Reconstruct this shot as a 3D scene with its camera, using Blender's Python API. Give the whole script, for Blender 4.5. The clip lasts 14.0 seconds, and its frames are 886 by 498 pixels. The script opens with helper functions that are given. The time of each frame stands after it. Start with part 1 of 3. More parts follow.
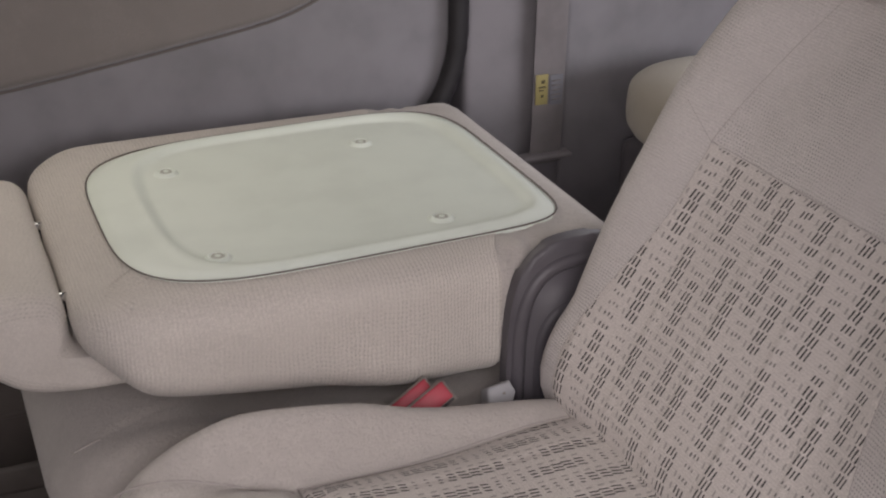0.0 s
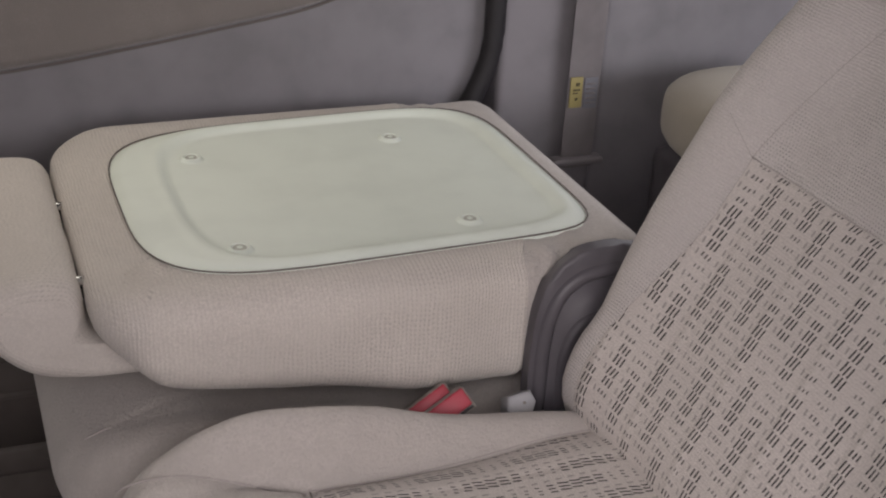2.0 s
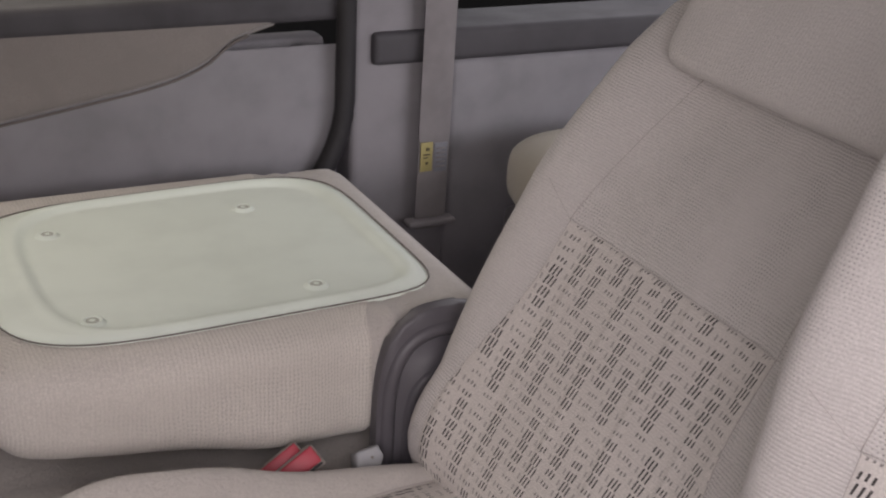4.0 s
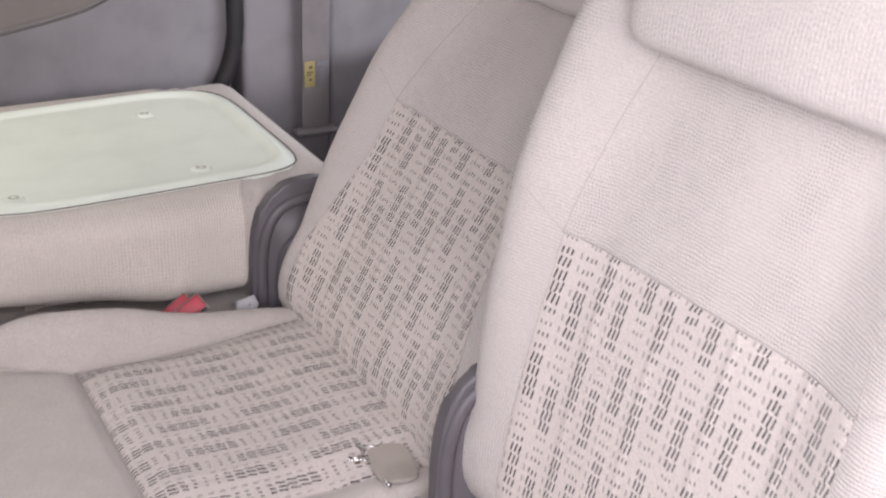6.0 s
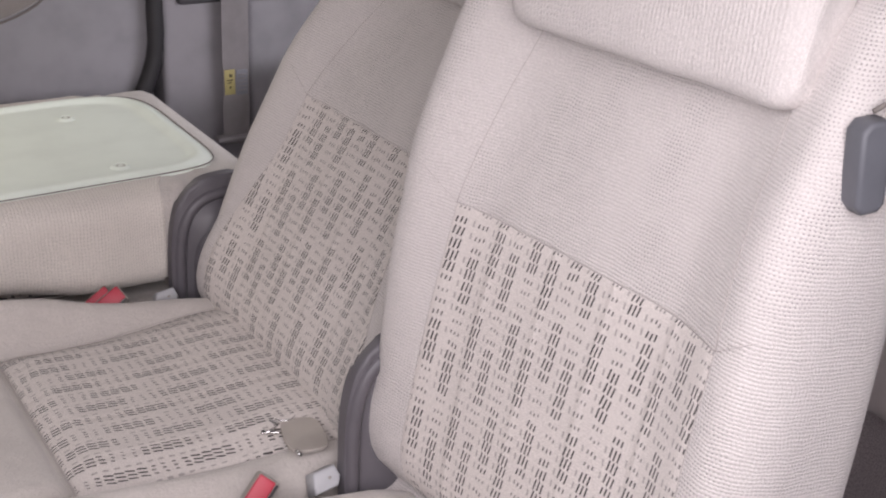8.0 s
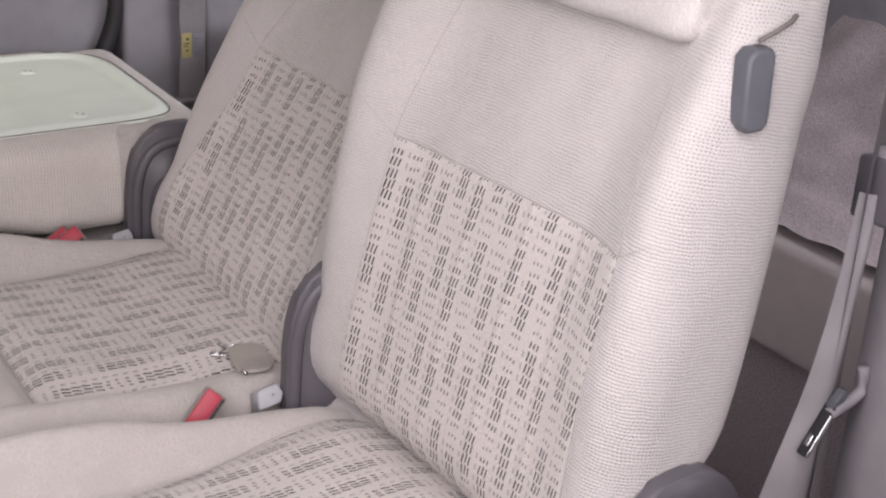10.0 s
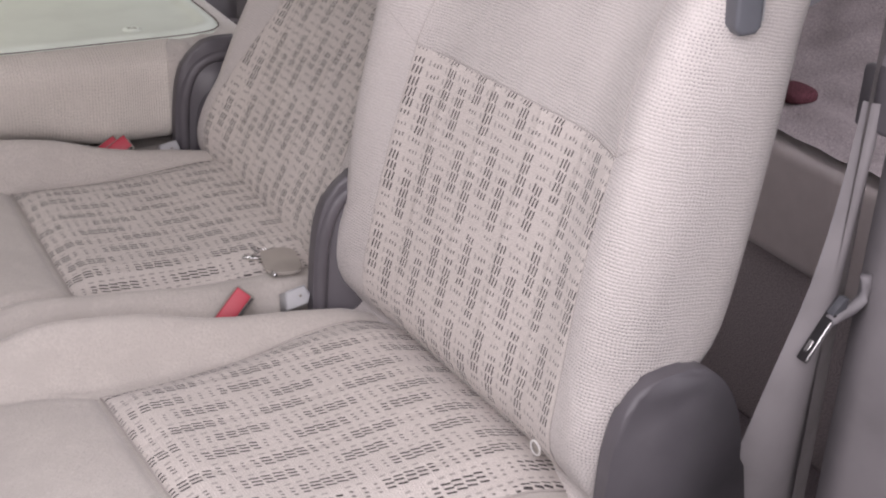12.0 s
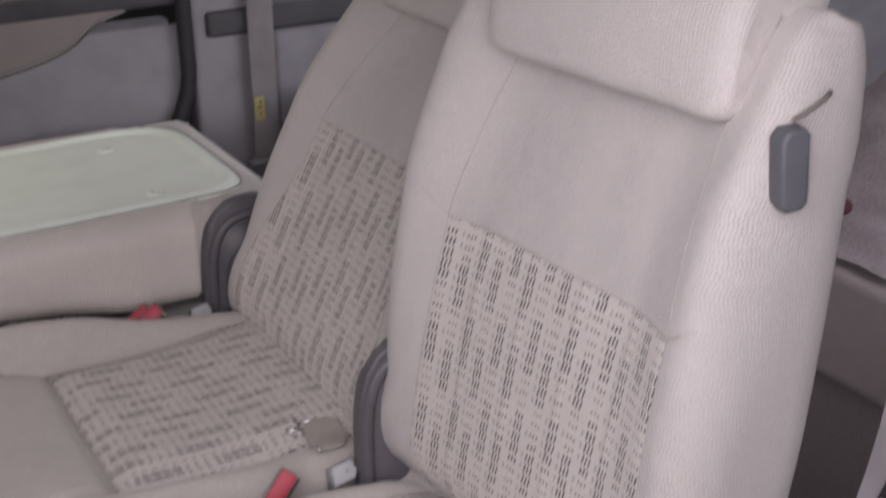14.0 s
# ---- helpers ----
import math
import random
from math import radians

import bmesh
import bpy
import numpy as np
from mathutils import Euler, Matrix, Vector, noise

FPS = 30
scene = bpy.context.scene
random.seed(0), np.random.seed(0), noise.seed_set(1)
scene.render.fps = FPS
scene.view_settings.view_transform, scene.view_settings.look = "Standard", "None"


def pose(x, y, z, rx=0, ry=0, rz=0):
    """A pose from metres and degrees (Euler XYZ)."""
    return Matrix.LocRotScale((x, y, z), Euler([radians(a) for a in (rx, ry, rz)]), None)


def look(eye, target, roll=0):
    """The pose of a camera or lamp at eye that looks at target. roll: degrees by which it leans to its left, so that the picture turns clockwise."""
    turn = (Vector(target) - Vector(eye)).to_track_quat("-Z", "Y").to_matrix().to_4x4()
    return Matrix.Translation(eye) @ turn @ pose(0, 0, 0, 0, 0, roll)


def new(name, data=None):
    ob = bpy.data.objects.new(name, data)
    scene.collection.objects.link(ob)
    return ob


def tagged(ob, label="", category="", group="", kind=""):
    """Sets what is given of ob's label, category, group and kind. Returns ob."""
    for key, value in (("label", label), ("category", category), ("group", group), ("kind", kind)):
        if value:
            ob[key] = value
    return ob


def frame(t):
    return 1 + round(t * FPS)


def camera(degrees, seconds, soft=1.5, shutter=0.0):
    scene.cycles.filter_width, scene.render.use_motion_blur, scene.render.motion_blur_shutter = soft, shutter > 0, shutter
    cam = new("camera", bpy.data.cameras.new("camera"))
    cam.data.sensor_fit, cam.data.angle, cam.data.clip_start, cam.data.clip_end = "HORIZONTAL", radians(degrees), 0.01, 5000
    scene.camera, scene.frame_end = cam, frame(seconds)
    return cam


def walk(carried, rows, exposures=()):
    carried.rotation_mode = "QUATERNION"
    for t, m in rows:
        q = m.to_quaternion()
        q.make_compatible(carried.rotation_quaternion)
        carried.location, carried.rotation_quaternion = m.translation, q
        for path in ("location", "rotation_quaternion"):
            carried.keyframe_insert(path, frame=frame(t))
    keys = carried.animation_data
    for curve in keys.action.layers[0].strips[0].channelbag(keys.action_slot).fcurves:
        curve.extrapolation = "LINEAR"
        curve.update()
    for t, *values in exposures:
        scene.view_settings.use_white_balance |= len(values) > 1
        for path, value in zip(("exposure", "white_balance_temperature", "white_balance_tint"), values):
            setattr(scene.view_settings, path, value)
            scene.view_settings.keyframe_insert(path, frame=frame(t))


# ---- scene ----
cam = camera(36.3, 14.0, soft=2.1, shutter=0.2)
PATH = [
    (0, (0.035, -0.205, 1.137), (0.733, 1.471, 0.297), 0.4),
    (0.5, (0.042, -0.227, 1.128), (0.679, 1.467, 0.277), 0.6),
    (1, (0.019, -0.228, 1.127), (0.65, 1.471, 0.279), 1.5),
    (1.5, (0.023, -0.194, 1.136), (0.653, 1.514, 0.309), 2.7),
    (2, (0.038, -0.171, 1.133), (0.711, 1.509, 0.282), 3.1),
    (2.5, (0.044, -0.172, 1.13), (0.716, 1.505, 0.271), 3.0),
    (3, (0.051, -0.198, 1.143), (0.763, 1.478, 0.317), 2.0),
    (3.5, (0.056, -0.218, 1.146), (0.805, 1.447, 0.329), 2.0),
    (3.7, (0.065, -0.234, 1.162), (0.849, 1.434, 0.385), 2.2),
    (5.8, (0.032, -0.532, 1.203), (0.937, 1.064, 0.409), 3.5),
    (6, (0.031, -0.618, 1.204), (0.897, 0.99, 0.39), 1.7),
    (6.5, (0.017, -0.807, 1.148), (0.818, 0.815, 0.296), 1.1),
    (7, (0.012, -0.857, 1.164), (0.796, 0.8, 0.367), 0.9),
    (7.5, (0.021, -0.788, 1.171), (0.883, 0.833, 0.377), 1.5),
    (7.7, (0.027, -0.714, 1.18), (0.935, 0.89, 0.402), 1.3),
    (9.8, (-0.029, -0.787, 1.155), (1.036, 0.735, 0.415), 4.0),
    (10, (-0.025, -0.837, 1.155), (0.983, 0.714, 0.393), 3.6),
    (10.5, (-0.006, -0.929, 1.144), (0.944, 0.658, 0.385), 5.4),
    (11, (-0.011, -0.944, 1.135), (0.903, 0.644, 0.333), 5.4),
    (11.5, (0.011, -0.925, 1.147), (0.917, 0.647, 0.304), 3.0),
    (12, (0.009, -0.92, 1.14), (0.895, 0.661, 0.294), 3.3),
    (12.5, (0.003, -0.915, 1.138), (0.871, 0.668, 0.279), 3.3),
    (13, (-0.014, -0.929, 1.145), (0.784, 0.692, 0.286), 2.3),
    (13.5, (-0.005, -0.925, 1.135), (0.738, 0.71, 0.255), 2.2),
    (14, (0.024, -0.849, 1.225), (0.899, 0.785, 0.474), -1.5),
]
EXPOSURE = [(0, -0.95, 6680, 18), (3.7, -0.99, 6680, 18), (5.8, -0.38, 6500, 19.5), (6.3, -0.33, 6500, 19.5), (7.0, -0.48, 6500, 19.5), (7.7, -0.62, 6500, 19.5), (9.8, -0.66, 6520, 19.5),
            (11.0, -0.70, 6520, 19.5), (12.5, -0.87, 6520, 19.5), (13.5, -1.05, 6560, 19.5), (14, -1.2, 6440, 21.5)]
walk(cam, [(t, look(eye, target, roll)) for t, eye, target, roll in PATH], EXPOSURE)

# ---------------------------------------------------------------- light
world = bpy.data.worlds.new("sky")
scene.world = world
world.use_nodes = True
wn = world.node_tree.nodes
sky = wn.new("ShaderNodeTexSky")
sky.sky_type, sky.sun_disc = "NISHITA", False
sky.sun_elevation, sky.sun_rotation = radians(22), radians(206)
sky.air_density, sky.dust_density, sky.ozone_density = 1.0, 4.0, 1.0
wn["Background"].inputs[1].default_value = 0.051
haze = wn.new("ShaderNodeHueSaturation")
haze.inputs["Saturation"].default_value = 0.2
world.node_tree.links.new(sky.outputs[0], haze.inputs["Color"])
world.node_tree.links.new(haze.outputs[0], wn["Background"].inputs[0])

sun = new("sun", bpy.data.lights.new("sun", "SUN"))
sun.data.energy, sun.data.angle, sun.data.color = 0.26, radians(60), (1.0, 0.97, 0.96)
sun.matrix_world = look((-1.9, -4.0, 2.4), (0.6, 0.3, 0.4))


def window_sky(name, eye, target, wide, high, watts, hue=(0.93, 0.965, 1.0)):
    """An area lamp that stands in for daylight at one of the cabin's openings."""
    lamp = new(name, bpy.data.lights.new(name, "AREA"))
    lamp.data.energy, lamp.data.shape, lamp.data.size, lamp.data.size_y = watts, "RECTANGLE", wide, high
    lamp.data.color = hue
    lamp.matrix_world = look(eye, target)


window_sky("doorway_sky", (0.14, -0.44, 1.10), (0.60, 0.08, 0.48), 1.00, 0.76, 18.9, (0.97, 0.965, 0.975))
window_sky("door_window_sky", (0.06, 1.53, 1.06), (0.16, 1.10, 0.52), 1.0, 0.46, 4.6, (1.0, 0.975, 0.83))
window_sky("rear_window_sky", (1.60, 1.53, 1.02), (1.2, 0.4, 0.3), 1.2, 0.5, 6.2)
# Added fill lamp that lifts the rear space; no window is known here.
window_sky("rear_fill", (1.85, -0.24, 1.03), (1.6, 0.5, 0.5), 1.2, 0.5, 34.0)


# ---------------------------------------------------------------- material helpers
class S:
    """A socket with arithmetic."""

    def __init__(self, tree, sock):
        self.t, self.s = tree, sock

    def op(self, kind, *others):
        n = self.t.nodes.new("ShaderNodeMath")
        n.operation = kind
        for k, o in enumerate((self, *others)):
            if isinstance(o, S):
                self.t.links.new(o.s, n.inputs[k])
            else:
                n.inputs[k].default_value = o
        return S(self.t, n.outputs[0])

    def __add__(self, o): return self.op("ADD", o)
    def __sub__(self, o): return self.op("SUBTRACT", o)
    def __mul__(self, o): return self.op("MULTIPLY", o)
    def __truediv__(self, o): return self.op("DIVIDE", o)
    def floor(self): return self.op("FLOOR")
    def fract(self): return self.op("FRACT")
    def sin(self): return self.op("SINE")
    def abs(self): return self.op("ABSOLUTE")
    def less(self, o): return self.op("LESS_THAN", o)
    def more(self, o): return self.op("GREATER_THAN", o)
    def max(self, o): return self.op("MAXIMUM", o)
    def min(self, o): return self.op("MINIMUM", o)

    def ramp(self, a, b):
        n = self.t.nodes.new("ShaderNodeMapRange")
        n.interpolation_type = "SMOOTHSTEP"
        self.t.links.new(self.s, n.inputs[0])
        n.inputs[1].default_value, n.inputs[2].default_value = a, b
        return S(self.t, n.outputs[0])


class Mat:
    """A Principled material with helpers for procedural detail."""

    def __init__(self, name, color, rough=0.8, metal=0.0, sheen=0.0, spec=0.5):
        self.m = bpy.data.materials.new(name)
        self.m.use_nodes = True
        self.t = self.m.node_tree
        self.b = self.t.nodes["Principled BSDF"]
        self.b.inputs["Base Color"].default_value = (*color, 1)
        self.b.inputs["Roughness"].default_value = rough
        self.b.inputs["Metallic"].default_value = metal
        self.b.inputs["Specular IOR Level"].default_value = spec
        if sheen:
            self.b.inputs["Sheen Weight"].default_value = sheen
            self.b.inputs["Sheen Roughness"].default_value = 0.5

    def coord(self, kind="UV"):
        n = self.t.nodes.new("ShaderNodeTexCoord")
        return n.outputs[kind]

    def xyz(self, sock):
        n = self.t.nodes.new("ShaderNodeSeparateXYZ")
        self.t.links.new(sock, n.inputs[0])
        return [S(self.t, o) for o in n.outputs]

    def vec(self, x, y, z=0.0):
        n = self.t.nodes.new("ShaderNodeCombineXYZ")
        for k, o in enumerate((x, y, z)):
            if isinstance(o, S):
                self.t.links.new(o.s, n.inputs[k])
            else:
                n.inputs[k].default_value = o
        return n.outputs[0]

    def noise(self, scale, detail=2.0, sock=None, rough=0.5):
        n = self.t.nodes.new("ShaderNodeTexNoise")
        n.inputs["Scale"].default_value = scale
        n.inputs["Detail"].default_value = detail
        n.inputs["Roughness"].default_value = rough
        self.t.links.new(sock or self.coord("Object"), n.inputs["Vector"])
        return S(self.t, n.outputs["Fac"])

    def white(self, vec):
        n = self.t.nodes.new("ShaderNodeTexWhiteNoise")
        n.noise_dimensions = "3D"
        self.t.links.new(vec, n.inputs["Vector"])
        return S(self.t, n.outputs["Value"])

    def mix(self, fac, a, b):
        n = self.t.nodes.new("ShaderNodeMix")
        n.data_type = "RGBA"
        self.t.links.new(fac.s, n.inputs["Factor"])
        for k, o in ((6, a), (7, b)):
            if isinstance(o, tuple):
                n.inputs[k].default_value = (*o, 1)
            else:
                self.t.links.new(o, n.inputs[k])
        return n.outputs[2]

    def color(self, sock):
        self.t.links.new(sock, self.b.inputs["Base Color"])
        return self

    def rough(self, s):
        self.t.links.new(s.s, self.b.inputs["Roughness"])
        return self

    def bump(self, height, strength=0.4, distance=0.001):
        n = self.t.nodes.new("ShaderNodeBump")
        n.inputs["Strength"].default_value, n.inputs["Distance"].default_value = strength, distance
        self.t.links.new(height.s, n.inputs["Height"])
        self.t.links.new(n.outputs[0], self.b.inputs["Normal"])
        return self


def tint(c, k):
    return tuple(min(1.0, v * k) for v in c)


TAU = 2 * math.pi


def knit(name, base, rib=0.0048, holes=0.6, depth=1.0):
    """A ribbed knitted cover: ribs across, pinholes in bands, fuzz, puckers and soiling at a large scale."""
    m = Mat(name, base, 0.95, sheen=0.2, spec=0.12)
    u, v, _ = m.xyz(m.coord("UV"))
    wob = m.noise(38, 3)
    ribs = ((v + (wob - 0.5) * 0.006) * (TAU / rib)).sin()
    live = m.noise(60, 3).ramp(0.3, 0.62)
    gap = (ribs * -1.0).ramp(0.0, 1.0) * (live * 0.75 + 0.25) * depth
    slip = (m.white(m.vec((v / rib).floor(), 0.0, 5.0)) - 0.5) * 0.004
    loops = ((u + slip + (wob - 0.5) * 0.003) * (TAU / (rib * 1.15))).sin()
    band = m.noise(8, 2, m.vec(u, v * 0.3)).ramp(0.41, 0.57)
    hole = (ribs * -1.0).ramp(-0.1, 0.8) * loops.ramp(0.0, 0.9) * (band * 0.9 + 0.1) * (live * 0.6 + 0.4)
    grit = m.noise(430, 2).ramp(0.30, 0.66)
    fuzz = m.noise(700, 3, None, 0.65)
    clump = m.noise(380, 2)
    soil = m.noise(7, 4)
    pucker = m.noise(11, 2)
    c = m.mix(soil.ramp(0.3, 0.75), tint(base, 1.06), tint(base, 0.89))
    c = m.mix(fuzz.ramp(0.3, 0.7), c, tint(base, 0.84))
    c = m.mix(clump.ramp(0.42, 0.66) * 0.7, c, tint(base, 0.82))
    # Shade of the rib gaps and pinholes is put into the colour here.
    c = m.mix((gap * grit * 0.48).min(0.55), c, tint(base, 0.68))
    c = m.mix((hole * holes).min(0.9), c, tint(base, 0.28))
    m.color(c)
    m.bump(ribs * (0.36 * depth) + grit * 0.2 + loops * 0.15 + fuzz * 1.0 - hole * 0.9 + pucker * 5.0, 0.55, 0.0014)
    return m.m


def velour(name, base):
    """A brushed, softer cover with a faint nap."""
    m = Mat(name, base, 0.97, sheen=0.35, spec=0.1)
    u, v, _ = m.xyz(m.coord("UV"))
    lines = (u * (TAU / 0.0036) + m.noise(60, 1) * 3.0).sin()
    fuzz = m.noise(1100, 2)
    soil = m.noise(6, 4)
    nap = m.noise(26, 4, None, 0.6)
    c = m.mix(soil.ramp(0.3, 0.72), tint(base, 1.04), tint(base, 0.86))
    c = m.mix(nap.ramp(0.4, 0.65) * 0.8, c, tint(base, 0.83))
    c = m.mix(fuzz.ramp(0.3, 0.7), c, tint(base, 0.82))
    c = m.mix(m.noise(380, 2).ramp(0.42, 0.66) * 0.6, c, tint(base, 0.84))
    m.color(c)
    m.bump(fuzz + lines * 0.04 + nap * 2.2, 0.55, 0.0014)
    return m.m


def brushed(name, base):
    """A plush cover: no ribs, its pile stroked lighter and darker in soft patches, pilled at a small scale."""
    m = Mat(name, base, 0.97, sheen=0.3, spec=0.1)
    fuzz = m.noise(900, 3, None, 0.65)
    pile = m.noise(300, 3)
    pills = m.noise(150, 2).ramp(0.52, 0.70)
    nap = m.noise(13, 3, None, 0.55)
    stroke = m.noise(34, 3, None, 0.6)
    soil = m.noise(5, 3)
    c = m.mix(soil.ramp(0.32, 0.72), tint(base, 1.05), tint(base, 0.92))
    c = m.mix(nap.ramp(0.44, 0.60) * 0.9, c, tint(base, 0.88))
    c = m.mix(stroke.ramp(0.45, 0.65) * 0.6, c, tint(base, 1.07))
    c = m.mix(pile.ramp(0.40, 0.66) * 0.7, c, tint(base, 0.85))
    c = m.mix(fuzz.ramp(0.3, 0.7) * 0.7, c, tint(base, 0.86))
    m.color(c)
    m.bump(fuzz * 0.9 + pile * 1.2 + pills * 0.6 + nap * 3.0, 0.5, 0.0012)
    return m.m


def woven(name, base, dark):
    """Cover with groups of three dark woven dashes, in columns of changing strength."""
    m = Mat(name, base, 0.95, sheen=0.2, spec=0.12)
    u, v, _ = m.xyz(m.coord("UV"))
    uu = u + (m.noise(25, 2) - 0.5) * 0.003
    cu = uu / 0.0262 + 40.0
    i = cu.floor()
    fu = cu.fract()
    rv = v / 0.0119 + (fu - 0.5) * 0.05 + 60.0
    j = rv.floor()
    fv = rv.fract()
    cell = m.white(m.vec(i, j, 3.0))
    wave = (j * (TAU / 8.0) + i * 0.57 + (i * 0.5).fract() * 4.14).sin() * 0.5 + 0.5
    power = wave.ramp(0.12, 0.8) * 0.68 + cell * 0.22 + 0.06
    inside = fu.more(0.16) * fu.less(0.72)
    third = ((fu - 0.16) / 0.56 * 3.0).fract()
    k3 = ((fu - 0.16) / 0.56 * 3.0).floor()
    jit = (m.white(m.vec(i, j, k3 + 11.0)) - 0.5) * 0.16
    stripe = (third - 0.45 + (fv - 0.5) * 0.42).abs().less(0.205)
    size = (power * 0.42 + 0.07).max(0.14).min(0.43)
    dash = (fv - 0.5 + jit).abs().less(size)
    on = inside * stripe * dash * power.more(0.04)
    thin = (fu - 0.87).abs().less(0.045) * (fv - 0.5).abs().less(0.26) * (cell + wave * 0.6).more(0.5)
    mark = on * (power.ramp(0.0, 0.5) * 0.42 + 0.58) + thin * 0.42
    fuzz = m.noise(900, 2)
    soil = m.noise(8, 4)
    quilt = ((u / 0.078).fract() - 0.5).abs().ramp(0.10, 0.0)
    ribs = (v * (TAU / 0.0032)).sin()
    c = m.mix(soil.ramp(0.3, 0.75), tint(base, 1.05), tint(base, 0.92))
    c = m.mix(fuzz.ramp(0.3, 0.7), c, tint(base, 0.82))
    c = m.mix(m.noise(420, 2).ramp(0.42, 0.66) * 0.8, c, tint(base, 0.8))
    # Valleys between ribs are coloured darker, for the shade in them.
    c = m.mix((ribs * -1.0).ramp(0.1, 1.0) * 0.12, c, tint(base, 0.75))
    c = m.mix(mark.min(1.0) * (fuzz * 0.45 + 0.70).min(1.0), c, dark)
    m.color(c)
    m.bump(fuzz * 1.2 + ribs * 0.1 + m.noise(420, 2) * 1.0 - mark * 0.8 - quilt * 2.0, 0.5, 0.0014)
    return m.m


def plastic(name, base, rough=0.5, grain=900, scuff=0.15):
    """Moulded plastic with leather grain and faint scuffs."""
    m = Mat(name, base, rough, spec=0.4)
    g = m.noise(grain, 2)
    s = m.noise(14, 5)
    m.color(m.mix(s.ramp(0.35, 0.75), tint(base, 1.0 + scuff), tint(base, 1.0 - scuff)))
    m.rough(s * 0.25 + (rough - 0.12))
    m.bump(g, 0.25, 0.0006)
    return m.m


def webbing_mat(name, base):
    m = Mat(name, base, 0.7, spec=0.3)
    u, v, _ = m.xyz(m.coord("UV"))
    tw = ((u + v * 0.6) * (TAU / 0.0022)).sin()
    c = m.mix(m.noise(20, 3).ramp(0.3, 0.7), tint(base, 1.08), tint(base, 0.9))
    m.color(c)
    m.bump(tw, 0.4, 0.0006)
    return m.m


def carpet(name, base):
    m = Mat(name, base, 1.0, spec=0.05)
    f = m.noise(450, 3)
    m.color(m.mix(f.ramp(0.3, 0.7), tint(base, 1.3), tint(base, 0.6)))
    m.bump(f, 0.9, 0.003)
    return m.m


BEIGE = (0.66, 0.612, 0.595)
FABRIC = knit("ribbed_beige_cover", BEIGE, 0.0033, 0.85, 0.80)
# SLEEVE's cloth lightened and warmed in colour for light on the folded seat.
LIT_SLEEVE = knit("lit_ribbed_sleeve", (0.71, 0.656, 0.607), 0.0046, 0.30, 0.62)
SLEEVE = knit("soft_ribbed_sleeve", BEIGE, 0.0044, 0.30, 0.55)
PLAIN = brushed("brushed_beige_cover", (0.545, 0.502, 0.472))
WOVEN = woven("dashed_woven_cover", (0.69, 0.632, 0.60), (0.022, 0.018, 0.020))
REARFAB = velour("rear_seat_cover", (0.50, 0.45, 0.37))
BOARD = plastic("pale_green_white_board", (0.78, 0.84, 0.765), 0.5, 1200, 0.03)
BOLT_SHADE = plastic("bolt_shade", (0.46, 0.47, 0.42), 0.6, 1200, 0.1)
BLACK = plastic("charcoal_plastic", (0.098, 0.090, 0.101), 0.42)
LEVER = plastic("slate_plastic", (0.11, 0.112, 0.128), 0.45)
PALE = plastic("pale_grey_plastic", (0.42, 0.42, 0.44), 0.45)
BUCKLE = plastic("stone_grey_plastic", (0.31, 0.285, 0.26), 0.5)
RED = plastic("red_plastic", (0.43, 0.035, 0.06), 0.38, 1500, 0.08)
TRIM = plastic("grey_door_trim", (0.245, 0.233, 0.25), 0.62, 700, 0.1)
PAD = velour("taupe_door_pad", (0.29, 0.258, 0.245))
BENCH = velour("taupe_bench_cloth", (0.57, 0.505, 0.50))
LOWTRIM = plastic("brown_grey_trim", (0.088, 0.076, 0.070), 0.6)
PILLAR = plastic("grey_pillar_trim", (0.235, 0.22, 0.235), 0.62, 700, 0.1)
TRIMDARK = plastic("dark_grey_moulding", (0.26, 0.24, 0.252), 0.6, 700, 0.1)
NEARTRIM = plastic("grey_doorway_trim", (0.25, 0.23, 0.243), 0.62, 700, 0.1)
RUBBER = plastic("black_rubber", (0.022, 0.02, 0.022), 0.6, 600)
LEDGE = plastic("dark_grey_ledge", (0.06, 0.056, 0.062), 0.65, 700)
WEB = webbing_mat("grey_webbing", (0.23, 0.21, 0.215))
THREAD = Mat("seam_thread", (0.42, 0.38, 0.365), 0.9).m
# Dark colour for the shade in the slit, board gap and pad groove.
SHADE = Mat("gap_shade", (0.16, 0.14, 0.13), 0.95).m
CHROME = Mat("bright_metal", (0.72, 0.72, 0.73), 0.2, 1.0).m
CARPET = carpet("dark_carpet", (0.24, 0.208, 0.222))
FELT = carpet("taupe_bench_felt", (0.44, 0.39, 0.405))
BLANKET = carpet("brown_textile", (0.21, 0.178, 0.182))
HEAD = velour("headliner_cloth", (0.5, 0.48, 0.45))
ASPHALT = carpet("asphalt", (0.055, 0.055, 0.055))
YELLOW = Mat("yellow_label", (0.38, 0.32, 0.13), 0.6).m
WHITE = Mat("grey_label", (0.20, 0.20, 0.225), 0.6).m
INK = Mat("dark_print", (0.12, 0.1, 0.05), 0.7).m
HIDE = plastic("taupe_hide", (0.37, 0.335, 0.305), 0.6, 500)
EYELET = Mat("white_plastic", (0.78, 0.77, 0.76), 0.4).m


# ---------------------------------------------------------------- mesh helpers
def part(name, bm, material, parent=None, label="", smooth=True, m=None):
    """Links a bmesh as one mesh object under a thing or part."""
    if m is not None:
        bm.transform(m)
    bmesh.ops.recalc_face_normals(bm, faces=bm.faces[:])
    me = bpy.data.meshes.new(name)
    for f in bm.faces:
        f.smooth = smooth
    bm.to_mesh(me)
    bm.free()
    me.materials.append(material)
    ob = new(name, me)
    ob.parent = parent
    return tagged(ob, label)


